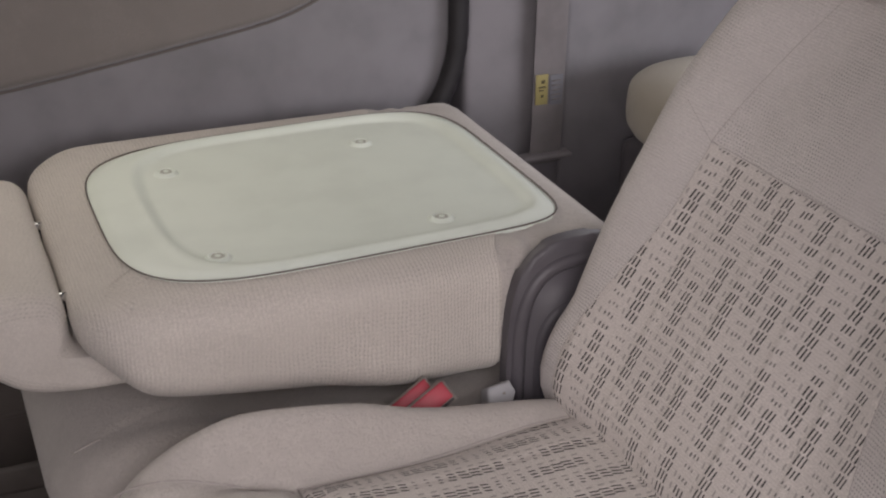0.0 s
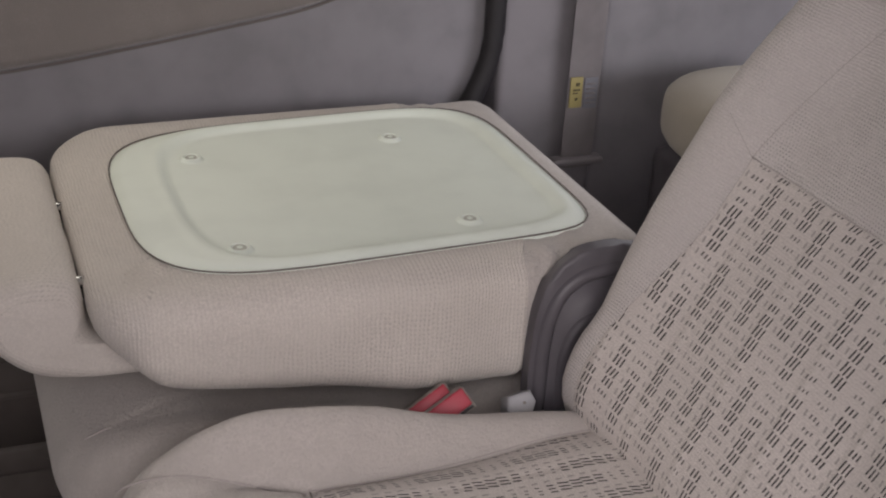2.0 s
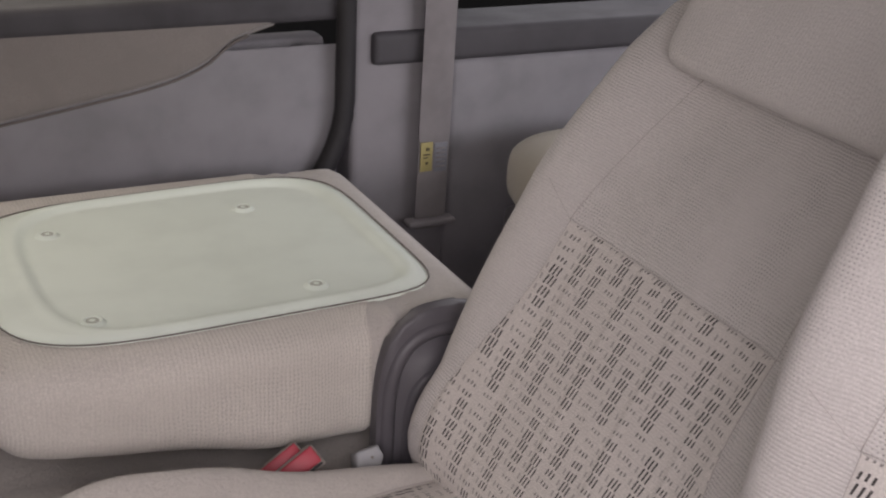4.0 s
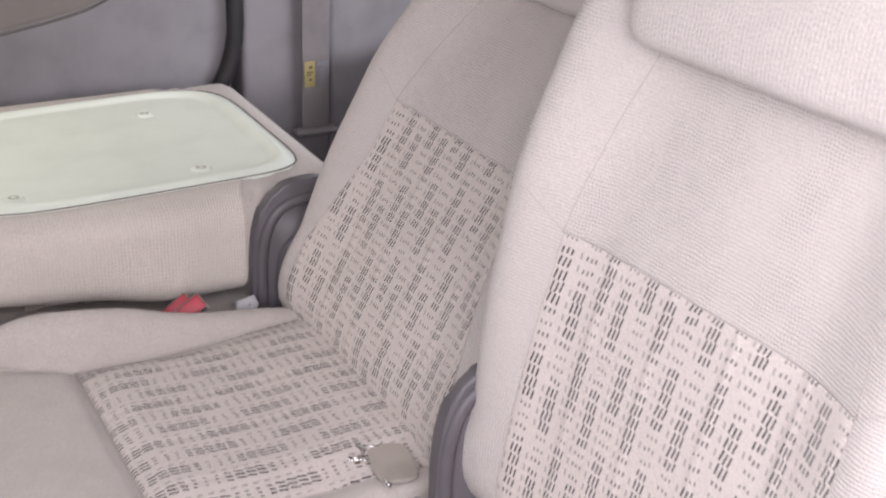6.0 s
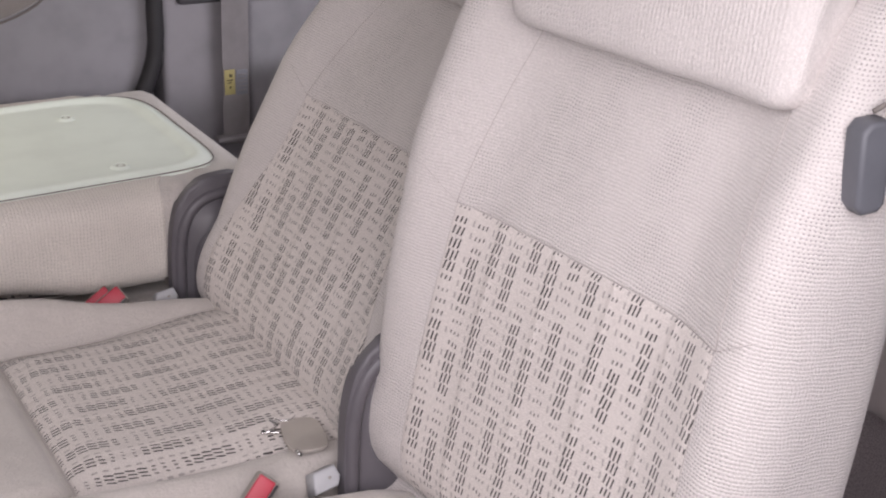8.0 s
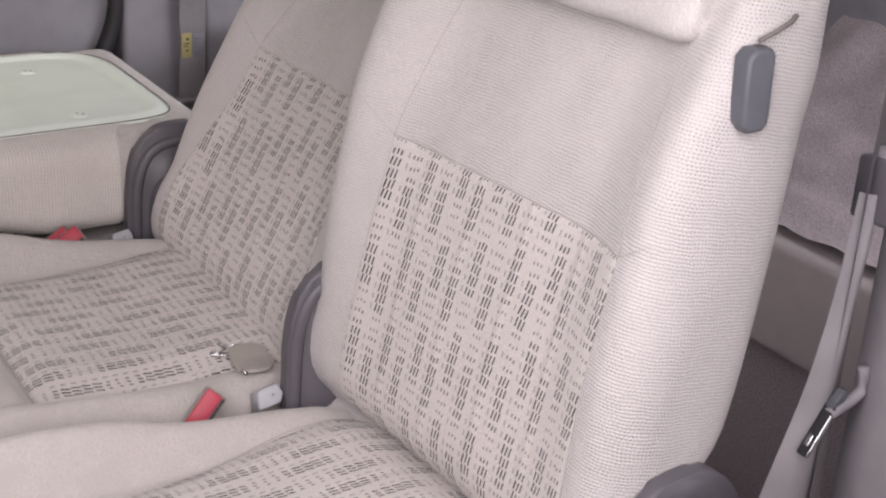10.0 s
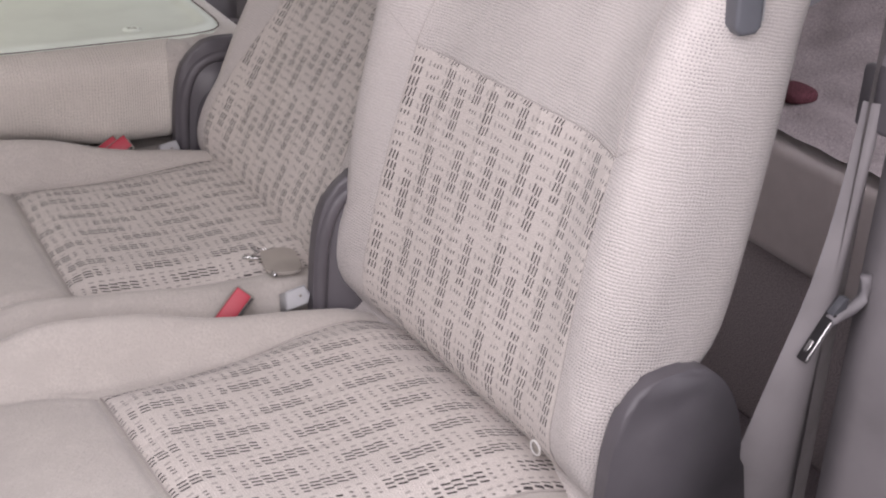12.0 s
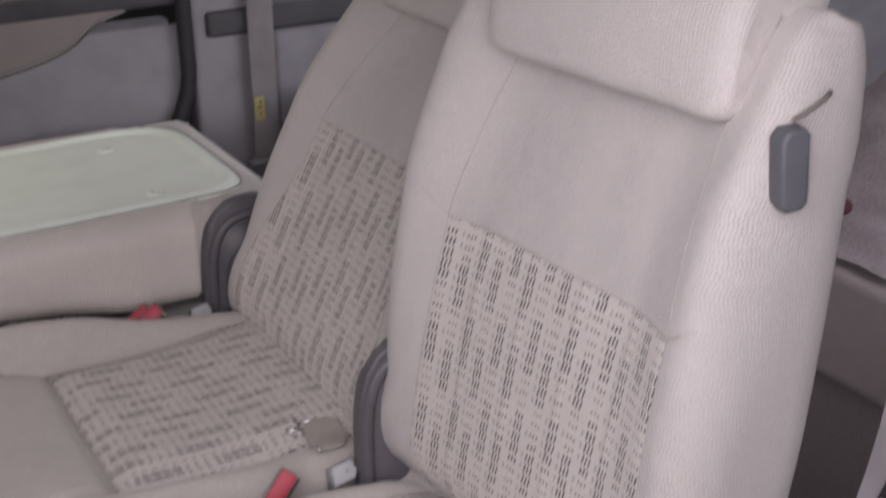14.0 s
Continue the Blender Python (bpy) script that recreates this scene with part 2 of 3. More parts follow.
def thing(name, x, y, z, label, category, group="", kind=""):
    ob = new(name)
    ob.empty_display_size = 0.05
    ob.location = (x, y, z)
    return tagged(ob, label, category, group, kind)


def box(lo, hi, bevel=0.004, seg=2):
    bm = bmesh.new()
    bmesh.ops.create_cube(bm, size=1.0)
    c = [(a + b) / 2 for a, b in zip(lo, hi)]
    d = [b - a for a, b in zip(lo, hi)]
    for v in bm.verts:
        v.co = Vector([c[k] + v.co[k] * d[k] for k in range(3)])
    if bevel:
        bmesh.ops.bevel(bm, geom=bm.edges[:], offset=bevel, segments=seg, affect="EDGES", profile=0.6)
    return bm


def prism(outline, lo, hi, axis=1, bevel=0.003, seg=2):
    """An outline in the plane across axis, thick from lo to hi, with softened rims."""
    bm = bmesh.new()
    rings = []
    for w in (lo, hi):
        ring = []
        for a, b in outline:
            p = [a, b]
            p.insert(axis, w)
            ring.append(bm.verts.new(p))
        rings.append(ring)
    bm.faces.new(rings[0])
    bm.faces.new(rings[1])
    n = len(outline)
    for k in range(n):
        bm.faces.new((rings[0][k], rings[0][(k + 1) % n], rings[1][(k + 1) % n], rings[1][k]))
    if bevel:
        rim = [e for e in bm.edges if abs(e.verts[0].co[axis] - e.verts[1].co[axis]) < 1e-7]
        bmesh.ops.bevel(bm, geom=rim, offset=bevel, segments=seg, affect="EDGES", profile=0.6)
    return bm


def tube(points, radius, sides=6, closed=False, flat=1.0):
    """A thin round or flattened bar along a line of points."""
    bm = bmesh.new()
    pts = [Vector(p) for p in points]
    n = len(pts)
    rings = []
    for k, p in enumerate(pts):
        a = pts[(k - 1) % n] if closed or k else p
        b = pts[(k + 1) % n] if closed or k < n - 1 else p
        d = (b - a).normalized()
        side = d.cross(Vector((0.13, 0.21, 0.97))).normalized()
        up = side.cross(d)
        rings.append([bm.verts.new(p + radius * (math.cos(TAU * q / sides) * side + flat * math.sin(TAU * q / sides) * up))
                      for q in range(sides)])
    for k in range(n if closed else n - 1):
        r0, r1 = rings[k], rings[(k + 1) % n]
        for q in range(sides):
            bm.faces.new((r0[q], r0[(q + 1) % sides], r1[(q + 1) % sides], r1[q]))
    if not closed:
        bm.faces.new(rings[0])
        bm.faces.new(rings[-1])
    return bm


def curve(xs, ys):
    """A smooth function through a few knots (monotone cubic)."""
    xs, ys = list(xs), list(ys)
    d = [(ys[k + 1] - ys[k]) / (xs[k + 1] - xs[k]) for k in range(len(xs) - 1)]
    m = [d[0]] + [0 if d[k - 1] * d[k] <= 0 else 2 * d[k - 1] * d[k] / (d[k - 1] + d[k]) for k in range(1, len(d))] + [d[-1]]

    def f(x):
        x = min(max(x, xs[0]), xs[-1])
        k = 0
        while k < len(xs) - 2 and x > xs[k + 1]:
            k += 1
        h = xs[k + 1] - xs[k]
        t = (x - xs[k]) / h
        return ((2 * t ** 3 - 3 * t * t + 1) * ys[k] + (t ** 3 - 2 * t * t + t) * h * m[k]
                + (3 * t * t - 2 * t ** 3) * ys[k + 1] + (t ** 3 - t * t) * h * m[k + 1])
    return f


def step(x, a, b):
    t = min(max((x - a) / (b - a), 0.0), 1.0)
    return t * t * (3 - 2 * t)


def rounded_rect(w, lo, hi, r, n=14, m=12, k=6):
    """Points round a rectangle -w..w by lo..hi with corner radius r, from the middle of the hi side, and their run."""
    r = min(r, w * 0.95, (hi - lo) * 0.48)
    pts = []
    for q in range(n):
        pts.append((w - r) * q / n)
    top = [(x, hi) for x in pts]
    out = list(top)
    out += [(w - r + r * math.sin(a * math.pi / 2 / k), hi - r + r * math.cos(a * math.pi / 2 / k)) for a in range(k)]
    out += [(w, hi - r - (hi - lo - 2 * r) * q / m) for q in range(m)]
    out += [(w - r + r * math.cos(a * math.pi / 2 / k), lo + r - r * math.sin(a * math.pi / 2 / k)) for a in range(k)]
    half = out + [(w - r - (w - r) * q / n, lo) for q in range(n)]
    full = half + [(0.0, lo)] + [(-x, y) for x, y in reversed(half[1:])]
    return full


def loft(stations, ring, place):
    """Rings of points joined to a closed skin. ring(s) gives points; place(s, a, b) a world point. UV in metres, u from the middle of the top."""
    bm = bmesh.new()
    uvl = bm.loops.layers.uv.new("UVMap")
    rows, us, rounds = [], [], []
    for s in stations:
        pts = ring(s)
        rows.append([bm.verts.new(place(s, a, b)) for a, b in pts])
        run, u = 0.0, [0.0]
        for k in range(1, len(pts)):
            run += math.dist(pts[k], pts[k - 1])
            u.append(run)
        total = run + math.dist(pts[0], pts[-1])
        rounds.append(total)
        us.append([x if x <= total / 2 else x - total for x in u])
    n = len(rows[0])
    vs = [0.0]
    for k in range(1, len(rows)):
        vs.append(vs[-1] + (rows[k][0].co - rows[k - 1][0].co).length)
    for k in range(len(rows) - 1):
        for q in range(n):
            w = (q + 1) % n
            f = bm.faces.new((rows[k][q], rows[k][w], rows[k + 1][w], rows[k + 1][q]))
            ua, full = us[k][q], rounds[k]
            ub, uc, ud = (x - full * round((x - ua) / full) for x in (us[k][w], us[k + 1][w], us[k + 1][q]))
            for l, uv in zip(f.loops, ((ua, vs[k]), (ub, vs[k]), (uc, vs[k + 1]), (ud, vs[k + 1]))):
                l[uvl].uv = uv
    for r, v in ((rows[0], vs[0]), (rows[-1], vs[-1])):
        f = bm.faces.new(r)
        for l in f.loops:
            l[uvl].uv = (l.vert.co.y, v)
    return bm


def patch(us, vs, place, spread=None):
    """A grid of points place(u, v), UV as given; spread(v) widens u with the cloth."""
    bm = bmesh.new()
    uvl = bm.loops.layers.uv.new("UVMap")
    g = [[bm.verts.new(place(u, v)) for u in us] for v in vs]
    for a in range(len(vs) - 1):
        for b in range(len(us) - 1):
            f = bm.faces.new((g[a][b], g[a][b + 1], g[a + 1][b + 1], g[a + 1][b]))
            for l, uv in zip(f.loops, ((us[b], vs[a]), (us[b + 1], vs[a]), (us[b + 1], vs[a + 1]), (us[b], vs[a + 1]))):
                l[uvl].uv = uv if spread is None else (uv[0] * spread(uv[1]), uv[1])
    return bm


def span(a, b, n):
    return [a + (b - a) * k / (n - 1) for k in range(n)]


# ---------------------------------------------------------------- seat forms
# Cushion: runs along x (front 0.09, rear 0.66), lateral y from the seat's middle.
C_TOP = curve((0.085, 0.16, 0.24, 0.31, 0.45, 0.56, 0.60, 0.63, 0.68), (0.380, 0.406, 0.414, 0.404, 0.400, 0.405, 0.404, 0.397, 0.380))
C_BOLSTER = curve((0.085, 0.15, 0.22, 0.30, 0.36, 0.44, 0.52, 0.60, 0.68), (0.004, 0.027, 0.051, 0.067, 0.062, 0.041, 0.025, 0.012, 0.005))


def c_edge(y, firm):
    """Rise of the raised sides; firm: how much is left of the one towards the doorway."""
    return step(y, 0.160, 0.206) + firm * step(-y, 0.172, 0.216)


def c_surface(x, y, firm):
    return C_TOP(x) + C_BOLSTER(x) * c_edge(y, firm) - 0.002 * (1 - (y / 0.2) ** 2) * step(x, 0.28, 0.4) * (abs(y) < 0.2)


def pad_edge(x, wide):
    """Half the width of the cushion's front pad, which spreads towards the front."""
    return 0.1385 * wide + 0.036 * step(x, 0.31, 0.10)


def c_relief(x, y, wide, puff):
    """The front pad stands up as a pillow of its own inside a sunken seam."""
    d = min(0.298 - x, pad_edge(x, wide) - abs(y))
    groove = 0.67 * puff * math.exp(-(d / 0.0032) ** 2) if x < 0.302 else 0.0
    return puff * step(d, -0.001, 0.016) * step(x, 0.085, 0.13) - groove * step(x, 0.10, 0.14)


def cushion_ring(x, wide, firm, puff):
    d = min((x - 0.078) / 0.10, 1.0)
    k = (1 - (1 - d) ** 2.3) ** (1 / 2.3)
    w = 0.128 + 0.110 * k
    low = 0.17 + 0.06 * (1 - step(x, 0.078, 0.30))
    top = C_TOP(x) - 0.085 * (1 - k) ** 1.3
    out = []
    for a, b in rounded_rect(w, low, top, 0.055, 44, 12, 12):
        f = step(b, low + 0.05, top)
        dish = 0.002 * (1 - (a / 0.2) ** 2) * step(x, 0.28, 0.4) * (abs(a) < 0.2)
        out.append((a, b + (C_BOLSTER(x) * c_edge(a, firm) - dish + c_relief(x, a, wide, puff)) * f))
    return out


# Backrest: runs up along s from its hinge, f points rearwards, lateral y.
B_FRONT = curve((-0.05, -0.032, -0.014, 0.006, 0.028, 0.05, 0.15, 0.30, 0.40, 0.46, 0.54), (-0.004, -0.032, -0.053, -0.066, -0.0712, -0.0722, -0.073, -0.065, -0.047, -0.030, -0.014))
B_BOLSTER = curve((-0.05, 0.0, 0.10, 0.20, 0.28, 0.36, 0.44, 0.54), (0.012, 0.022, 0.036, 0.050, 0.058, 0.068, 0.070, 0.045))
B_REAR = curve((-0.05, 0.10, 0.20, 0.30, 0.42, 0.54), (0.060, 0.062, 0.066, 0.064, 0.059, 0.050))
B_HALF = curve((-0.05, 0.0, 0.15, 0.30, 0.40, 0.48, 0.54), (0.246, 0.250, 0.252, 0.251, 0.249, 0.247, 0.237))


def b_edge(y):
    return 0.62 * step(abs(y), 0.110, 0.245)


def b_surface(s, y):
    return B_FRONT(s) - B_BOLSTER(s) * b_edge(y)


B_TUCK = curve((-0.05, 0.045, 0.084, 0.120, 0.148), (0.075, 0.070, 0.040, 0.006, 0.0))


F_FRONT = curve((-0.05, 0.10, 0.20, 0.30, 0.387, 0.467, 0.506, 0.54), (-0.060, -0.077, -0.078, -0.060, -0.050, -0.037, -0.016, -0.005))


def back_ring(s, grow=0.0, s0=-0.05, s1=0.57, tuck=1.0, r=0.048):
    d0 = min((s - s0) / 0.03, 1.0)
    d1 = min((s1 - s) / (0.05 if tuck else 0.08), 1.0)
    k = min(1 - (1 - max(d0, 0)) ** 2, 1 - (1 - max(d1, 0)) ** 2.2) 
    k = max(k, 0.0) ** 0.5
    w = B_HALF(s) - (0.020 if tuck else 0.07) * (1 - k) + grow
    rear = (B_REAR(s) if tuck else 0.0605) - 0.03 * (1 - k) + grow - tuck * B_TUCK(s)
    front = (B_FRONT(s) if tuck else F_FRONT(s)) + 0.03 * (1 - k) - grow
    front = min(front, rear - 0.012)
    out = []
    for a, b in rounded_rect(w, -rear, -front, min(r, (rear - front) * 0.48)):
        f = step(b, -rear + 0.03, -front)
        out.append((a, b + (B_BOLSTER(s) * b_edge(a) * (0.4 + 0.6 * k) if tuck else 0.0) * f))
    return out


def seat_buckle(seat, x, y, z, twin=False):
    """Red-buttoned belt buckle on its stalk, tilted rearwards."""
    L = Vector((0.80, 0.05, 0.50) if twin else (0.70, 0.12, 0.70)).normalized()
    N = Vector((-0.30, -0.80, 0.45))
    N = (N - N.dot(L) * L).normalized()
    W = N.cross(L)
    m = Matrix((L, W, N)).transposed().to_4x4()
    for k in range(2 if twin else 1):
        at = Matrix.Translation((x - 0.009 * k, y + 0.024 * k, z - 0.008 * k)) @ m
        b = part("belt_buckle", box((-0.030, -0.0125, -0.026), (0.021, 0.0135, 0.0), 0.004, 3), BUCKLE, seat, "stone grey belt buckle casing", m=at)
        part("button", box((-0.028, -0.0072, -0.004), (0.0190, 0.0120, 0.0025), 0.0018), RED, b, "red release button", m=at)
        part("slot", box((-0.016, -0.0106, -0.004), (0.018, -0.0078, 0.0008), 0.0006), RUBBER, b, "dark tongue slot", m=at)
        part("stalk", box((-0.075, -0.011, -0.020), (-0.028, 0.011, -0.008), 0.003), BUCKLE, b, "grey buckle stalk", m=at)


def seat_latch(seat, x, y, z):
    """Pale grey adjuster tab with a dark pin."""
    L = Vector((0.97, 0.05, 0.2)).normalized()
    N = Vector((0.1, -0.80, 0.55))
    N = (N - N.dot(L) * L).normalized()
    W = N.cross(L)
    at = Matrix.Translation((x, y, z)) @ Matrix((L, W, N)).transposed().to_4x4()
    tab = part("adjuster_tab", prism([(-0.018, -0.010), (0.010, -0.012), (0.017, -0.003), (0.015, 0.010), (-0.010, 0.011)], -0.028, 0.0, 2, 0.003),
               PALE, seat, "pale grey plastic adjuster tab", m=at)
    part("pin", tube([(0.004, 0.0, -0.002), (0.004, 0.0, 0.0012)], 0.0016, 10), BUCKLE, tab, m=at)


def recliner_cover(seat, side, ridges, x, top, half=0.093):
    """Charcoal cover over the hinge at one side, its head squarer towards the front than towards the rear."""
    def arch(r, n=28):
        pts = []
        for k in range(n + 1):
            u = -math.cos(math.pi * k / n)
            e = 3.3 if u < 0 else 1.9
            pts.append((x + half * r * u, 0.42 + (top - 0.42) * (1 - 1.25 * (1 - r)) * max(0.0, 1 - abs(u) ** e) ** (1 / e)))
        return pts
    o = arch(1.0) + [(x + half + 0.020, 0.36), (x + half + 0.06, 0.16), (x - half - 0.002, 0.16)]
    y0, y1 = sorted((side * 0.251, side * 0.268))
    c = part("recliner_cover", prism(o, y0, y1, 1, 0.0065, 4), BLACK, seat, "charcoal plastic hinge cover")
    if ridges:
        for r in ridges:
            p = [(a, side * 0.2655, b) for a, b in arch(r)]
            part("ridge", tube([(p[0][0], p[0][1], 0.2)] + p + [(p[-1][0] + 0.02, p[-1][1], 0.3)], 0.0085, 12), BLACK, c)
    else:
        part("screw_cap", tube([(x - 0.005, side * 0.266, 0.385), (x - 0.005, side * 0.2705, 0.385)], 0.005, 12), LEVER, c)


def headrest(seat, m, cloth):
    """Headrest with a lip that hangs over the front of the backrest, on two bright stems."""
    prof = [(-0.030, 0.452), (-0.044, 0.452), (-0.053, 0.460), (-0.056, 0.480), (-0.057, 0.52), (-0.051, 0.566), (-0.034, 0.598), (0.002, 0.626), (0.040, 0.622),
            (0.058, 0.590), (0.056, 0.548), (0.036, 0.530), (-0.004, 0.526), (-0.012, 0.50), (-0.014, 0.462)]
    n = len(prof)
    fine = []
    for k in range(n):
        p0, p1, p2, p3 = (Vector(prof[(k + q - 1) % n]) for q in range(4))
        for t in (0.0, 0.25, 0.5, 0.75):
            fine.append(0.5 * ((2 * p1) + (p2 - p0) * t + (2 * p0 - 5 * p1 + 4 * p2 - p3) * t * t + (3 * p1 - p0 - 3 * p2 + p3) * t ** 3))
    mid = Vector((-0.01, 0.55))

    def ring(y):
        d = min((0.172 - abs(y)) / 0.026, 1.0)
        k = (1 - (1 - d) ** 2.2) ** 0.45
        return [tuple(p + (mid - p).normalized() * 0.022 * (1 - k)) for p in fine]
    def slack(y, a, b):
        lump = 0.0022 * noise.noise(Vector((a * 24, y * 17, b * 24)))
        return (a + lump, y, b + lump)
    ends = [0.172, 0.1718, 0.1712, 0.170, 0.168, 0.165, 0.161, 0.156, 0.150, 0.143]
    ys = [-e for e in ends] + span(-0.11, 0.11, 7) + ends[::-1]
    h = part("headrest", loft(ys, ring, slack), cloth, seat, "beige knitted headrest with hanging lip", m=m)
    for y in (-0.128, 0.058):
        # Dark ring put where the cloth notch round each stem is shaded.
        part("notch_shade", tube([(0.026, y, 0.516), (0.026, y, 0.5276)], 0.0100, 14), RUBBER, h, "dark ring for the shaded notch round the stem", m=m)
        part("stem", tube([(0.034, y, 0.522), (0.034, y, 0.545)], 0.0062, 12), CHROME, h, "bright metal headrest stem", m=m)


def seat_cushion(seat, lift=0.0, fore_wide=1.05, back=0.0, blunt=0.0, worn=1.08, firm=0.48, puff=0.0075):
    """Cushion with its woven panel; back: how far it sits rearwards, blunt: how much its nose is shortened."""
    def c_wide(x):
        return fore_wide + (1.29 - fore_wide) * step(x, 0.30, 0.64)

    xs = [0.078, 0.0784, 0.0795, 0.082, 0.086, 0.091, 0.097] + span(0.104, 0.30, 40) + [0.303, 0.307] + span(0.315, 0.69, 36)
    up = Matrix.Translation((back, 0, lift))
    c = part("cushion", loft(xs, lambda x: cushion_ring(x, fore_wide, firm, puff), lambda x, a, b: (x + blunt * step(x, 0.24, 0.078) + 0.11 * step(0.36 - b, 0.0, 0.21) * (1 - step(x, 0.078, 0.40)), a, b)), PLAIN, seat,
             "plain beige seat cushion with raised sides", m=up)

    def top(u, v, d=0.003):
        e = min(0.1365 - abs(u), v - 0.302)
        u = u * c_wide(v) * (worn if u < 0 else 1.0)
        return (v, u, c_surface(v, u, firm) + d - 0.006 * (1 - step(e, -0.0015, 0.004)) + 0.012 * step(v, 0.300, 0.335) * step(0.1365 - abs(u / c_wide(v)), -0.008, 0.034))
    part("cushion_insert", patch(sorted(span(-0.1365, 0.1365, 29) + [-0.133, 0.133]), sorted(span(0.302, 0.686, 45) + [0.306, 0.304]), top, c_wide), WOVEN, seat,
         "beige woven panel with dark dashes", m=up)
    part("seam", tube([(0.301, y * fore_wide, c_surface(0.301, y * fore_wide, firm) + 0.0003) for y in span(-0.137 * worn, 0.137, 20)], 0.0010), THREAD, c, m=up)
    for q in (-1, 1):
        k = 0.1385 * q * (worn if q < 0 else 1.0)
        side = [(x, k * c_wide(x), c_surface(x, k * c_wide(x), firm) + 0.0003) for x in span(0.30, 0.64, 24)]
        part("seam", tube(side, 0.0007), THREAD, c, m=up)
        fore = [(x, q * pad_edge(x, fore_wide), c_surface(x, q * pad_edge(x, fore_wide), firm) - 0.0032) for x in span(0.298, 0.135, 24)]
        part("seam", tube(fore, 0.0009), THREAD, c, m=up)
    # base under the cushion
    part("seat_base", box((0.20, -0.20, 0.0), (0.66, 0.20, 0.19), 0.012, 3), BLACK, seat, "dark plastic seat base")


def seat_back(seat, m, folded=False, off=0.0, flare=0.04, half=0.170, skew=0.0):
    end = 0.527 if folded else 0.57
    ss = [-0.05, -0.048, -0.044, -0.036, -0.025] + span(-0.01, 0.46, 28) + [0.467, 0.473] + [end - d for d in (0.045, 0.035, 0.024, 0.015, 0.008, 0.003, 0.0)]
    place = lambda s, a, b: (-b, a, s)
    if not folded:
        b = part("backrest", loft(ss, back_ring, place), FABRIC, seat, "beige knitted backrest with side bolsters", m=m)
    else:
        def crumple(s, a, b):
            lump = noise.noise(Vector((a * 26, s * 60, b * 26))) * 0.0045 * step(abs(a), 0.12, 0.22) * step(s, 0.0, 0.03)
            return (-b + lump, a * (1 + lump), s)

        s2 = [-0.05, -0.048, -0.044, -0.036, -0.025] + span(-0.015, 0.13, 36)
        b = part("backrest", loft(s2, lambda s: back_ring(s, 0.0, s1=end, tuck=0.0, r=0.034), crumple), PLAIN, seat, "beige folded backrest", m=m)
        def hem(s, a, b):
            a += math.copysign(0.0028, a) * math.exp(-((s - 0.092) / 0.008) ** 2) * step(abs(a), 0.20, 0.25)
            return (-b, a, s + 0.020 * step(-a, 0.17, 0.25) * step(s, 0.20, 0.083) + 0.0025 * math.sin(a * 46.0) * step(s, 0.13, 0.083))

        s3 = [0.083, 0.084, 0.086, 0.0875, 0.0895] + [s for s in ss if s > 0.09]
        sleeve = part("cover", loft(s3, lambda s: back_ring(s, 0.0022 if s > 0.085 else -0.003, s1=end, tuck=0.0, r=0.034), hem), LIT_SLEEVE, b, "beige knitted sleeve over the backrest", m=m)
        gathers(sleeve, m, end)
        for y0, y1, sag in ((-0.184, -0.170, 0.004), (-0.214, -0.206, -0.003)):
            fold_line = [(0.0562, y0 + (y1 - y0) * q + sag * math.sin(3.1 * q), 0.072 - 0.066 * q) for q in span(0, 1, 10)]
            part("fold", tube(fold_line, 0.0032, 8), PLAIN, b, m=m)
    if not folded:
        def side_at(q, s):
            """The insert's border on one side at height s; skew leans the panel."""
            return q * (1.0 + flare * step(s, 0.24, 0.03)) + off - skew * (s - 0.15)

        def front(u, v, d=0.002):
            e = min(half - abs(u), v + 0.045, 0.292 - v)
            y = side_at(u, v)
            return (b_surface(v, y) - d + 0.0018 * (1 - step(e, -0.0015, 0.003)), y, v)
        part("back_insert", patch(sorted(span(-half, half, 31) + [0.004 - half, half - 0.004]), sorted(span(-0.045, 0.292, 31) + [0.288]), front, lambda s: side_at(1.0, s) - side_at(0.0, s)), WOVEN, seat,
             "beige woven panel with dark dashes", m=m)

        def stitch(points, radius):
            part("seam", tube([(b_surface(s, y) - 0.0002, y, s) for y, s in points], radius), THREAD, b, m=m)
        stitch([(y, 0.2935) for y in span(side_at(-half - 0.001, 0.2935), side_at(half + 0.001, 0.2935), 24)], 0.00045)
        for q in (-1, 1):
            stitch([(side_at(q * (half + 0.0005), s), s) for s in span(-0.04, 0.293, 24)], 0.00045)
            corner = side_at(q * (half + 0.0015), 0.293)
            stitch([(corner - q * 0.022 * (s - 0.293) / 0.16, s) for s in span(0.293, 0.47, 16)], 0.00045)
            stitch([(corner + q * 0.0415 * (s - 0.293) / 0.025, s) for s in span(0.293, 0.318, 8)], 0.0003)
    headrest(seat, m @ Matrix.Translation((0.0 if folded else -0.014, 1.2 * off, 0.0 if folded else 0.018)), LIT_SLEEVE if folded else SLEEVE)
    return b


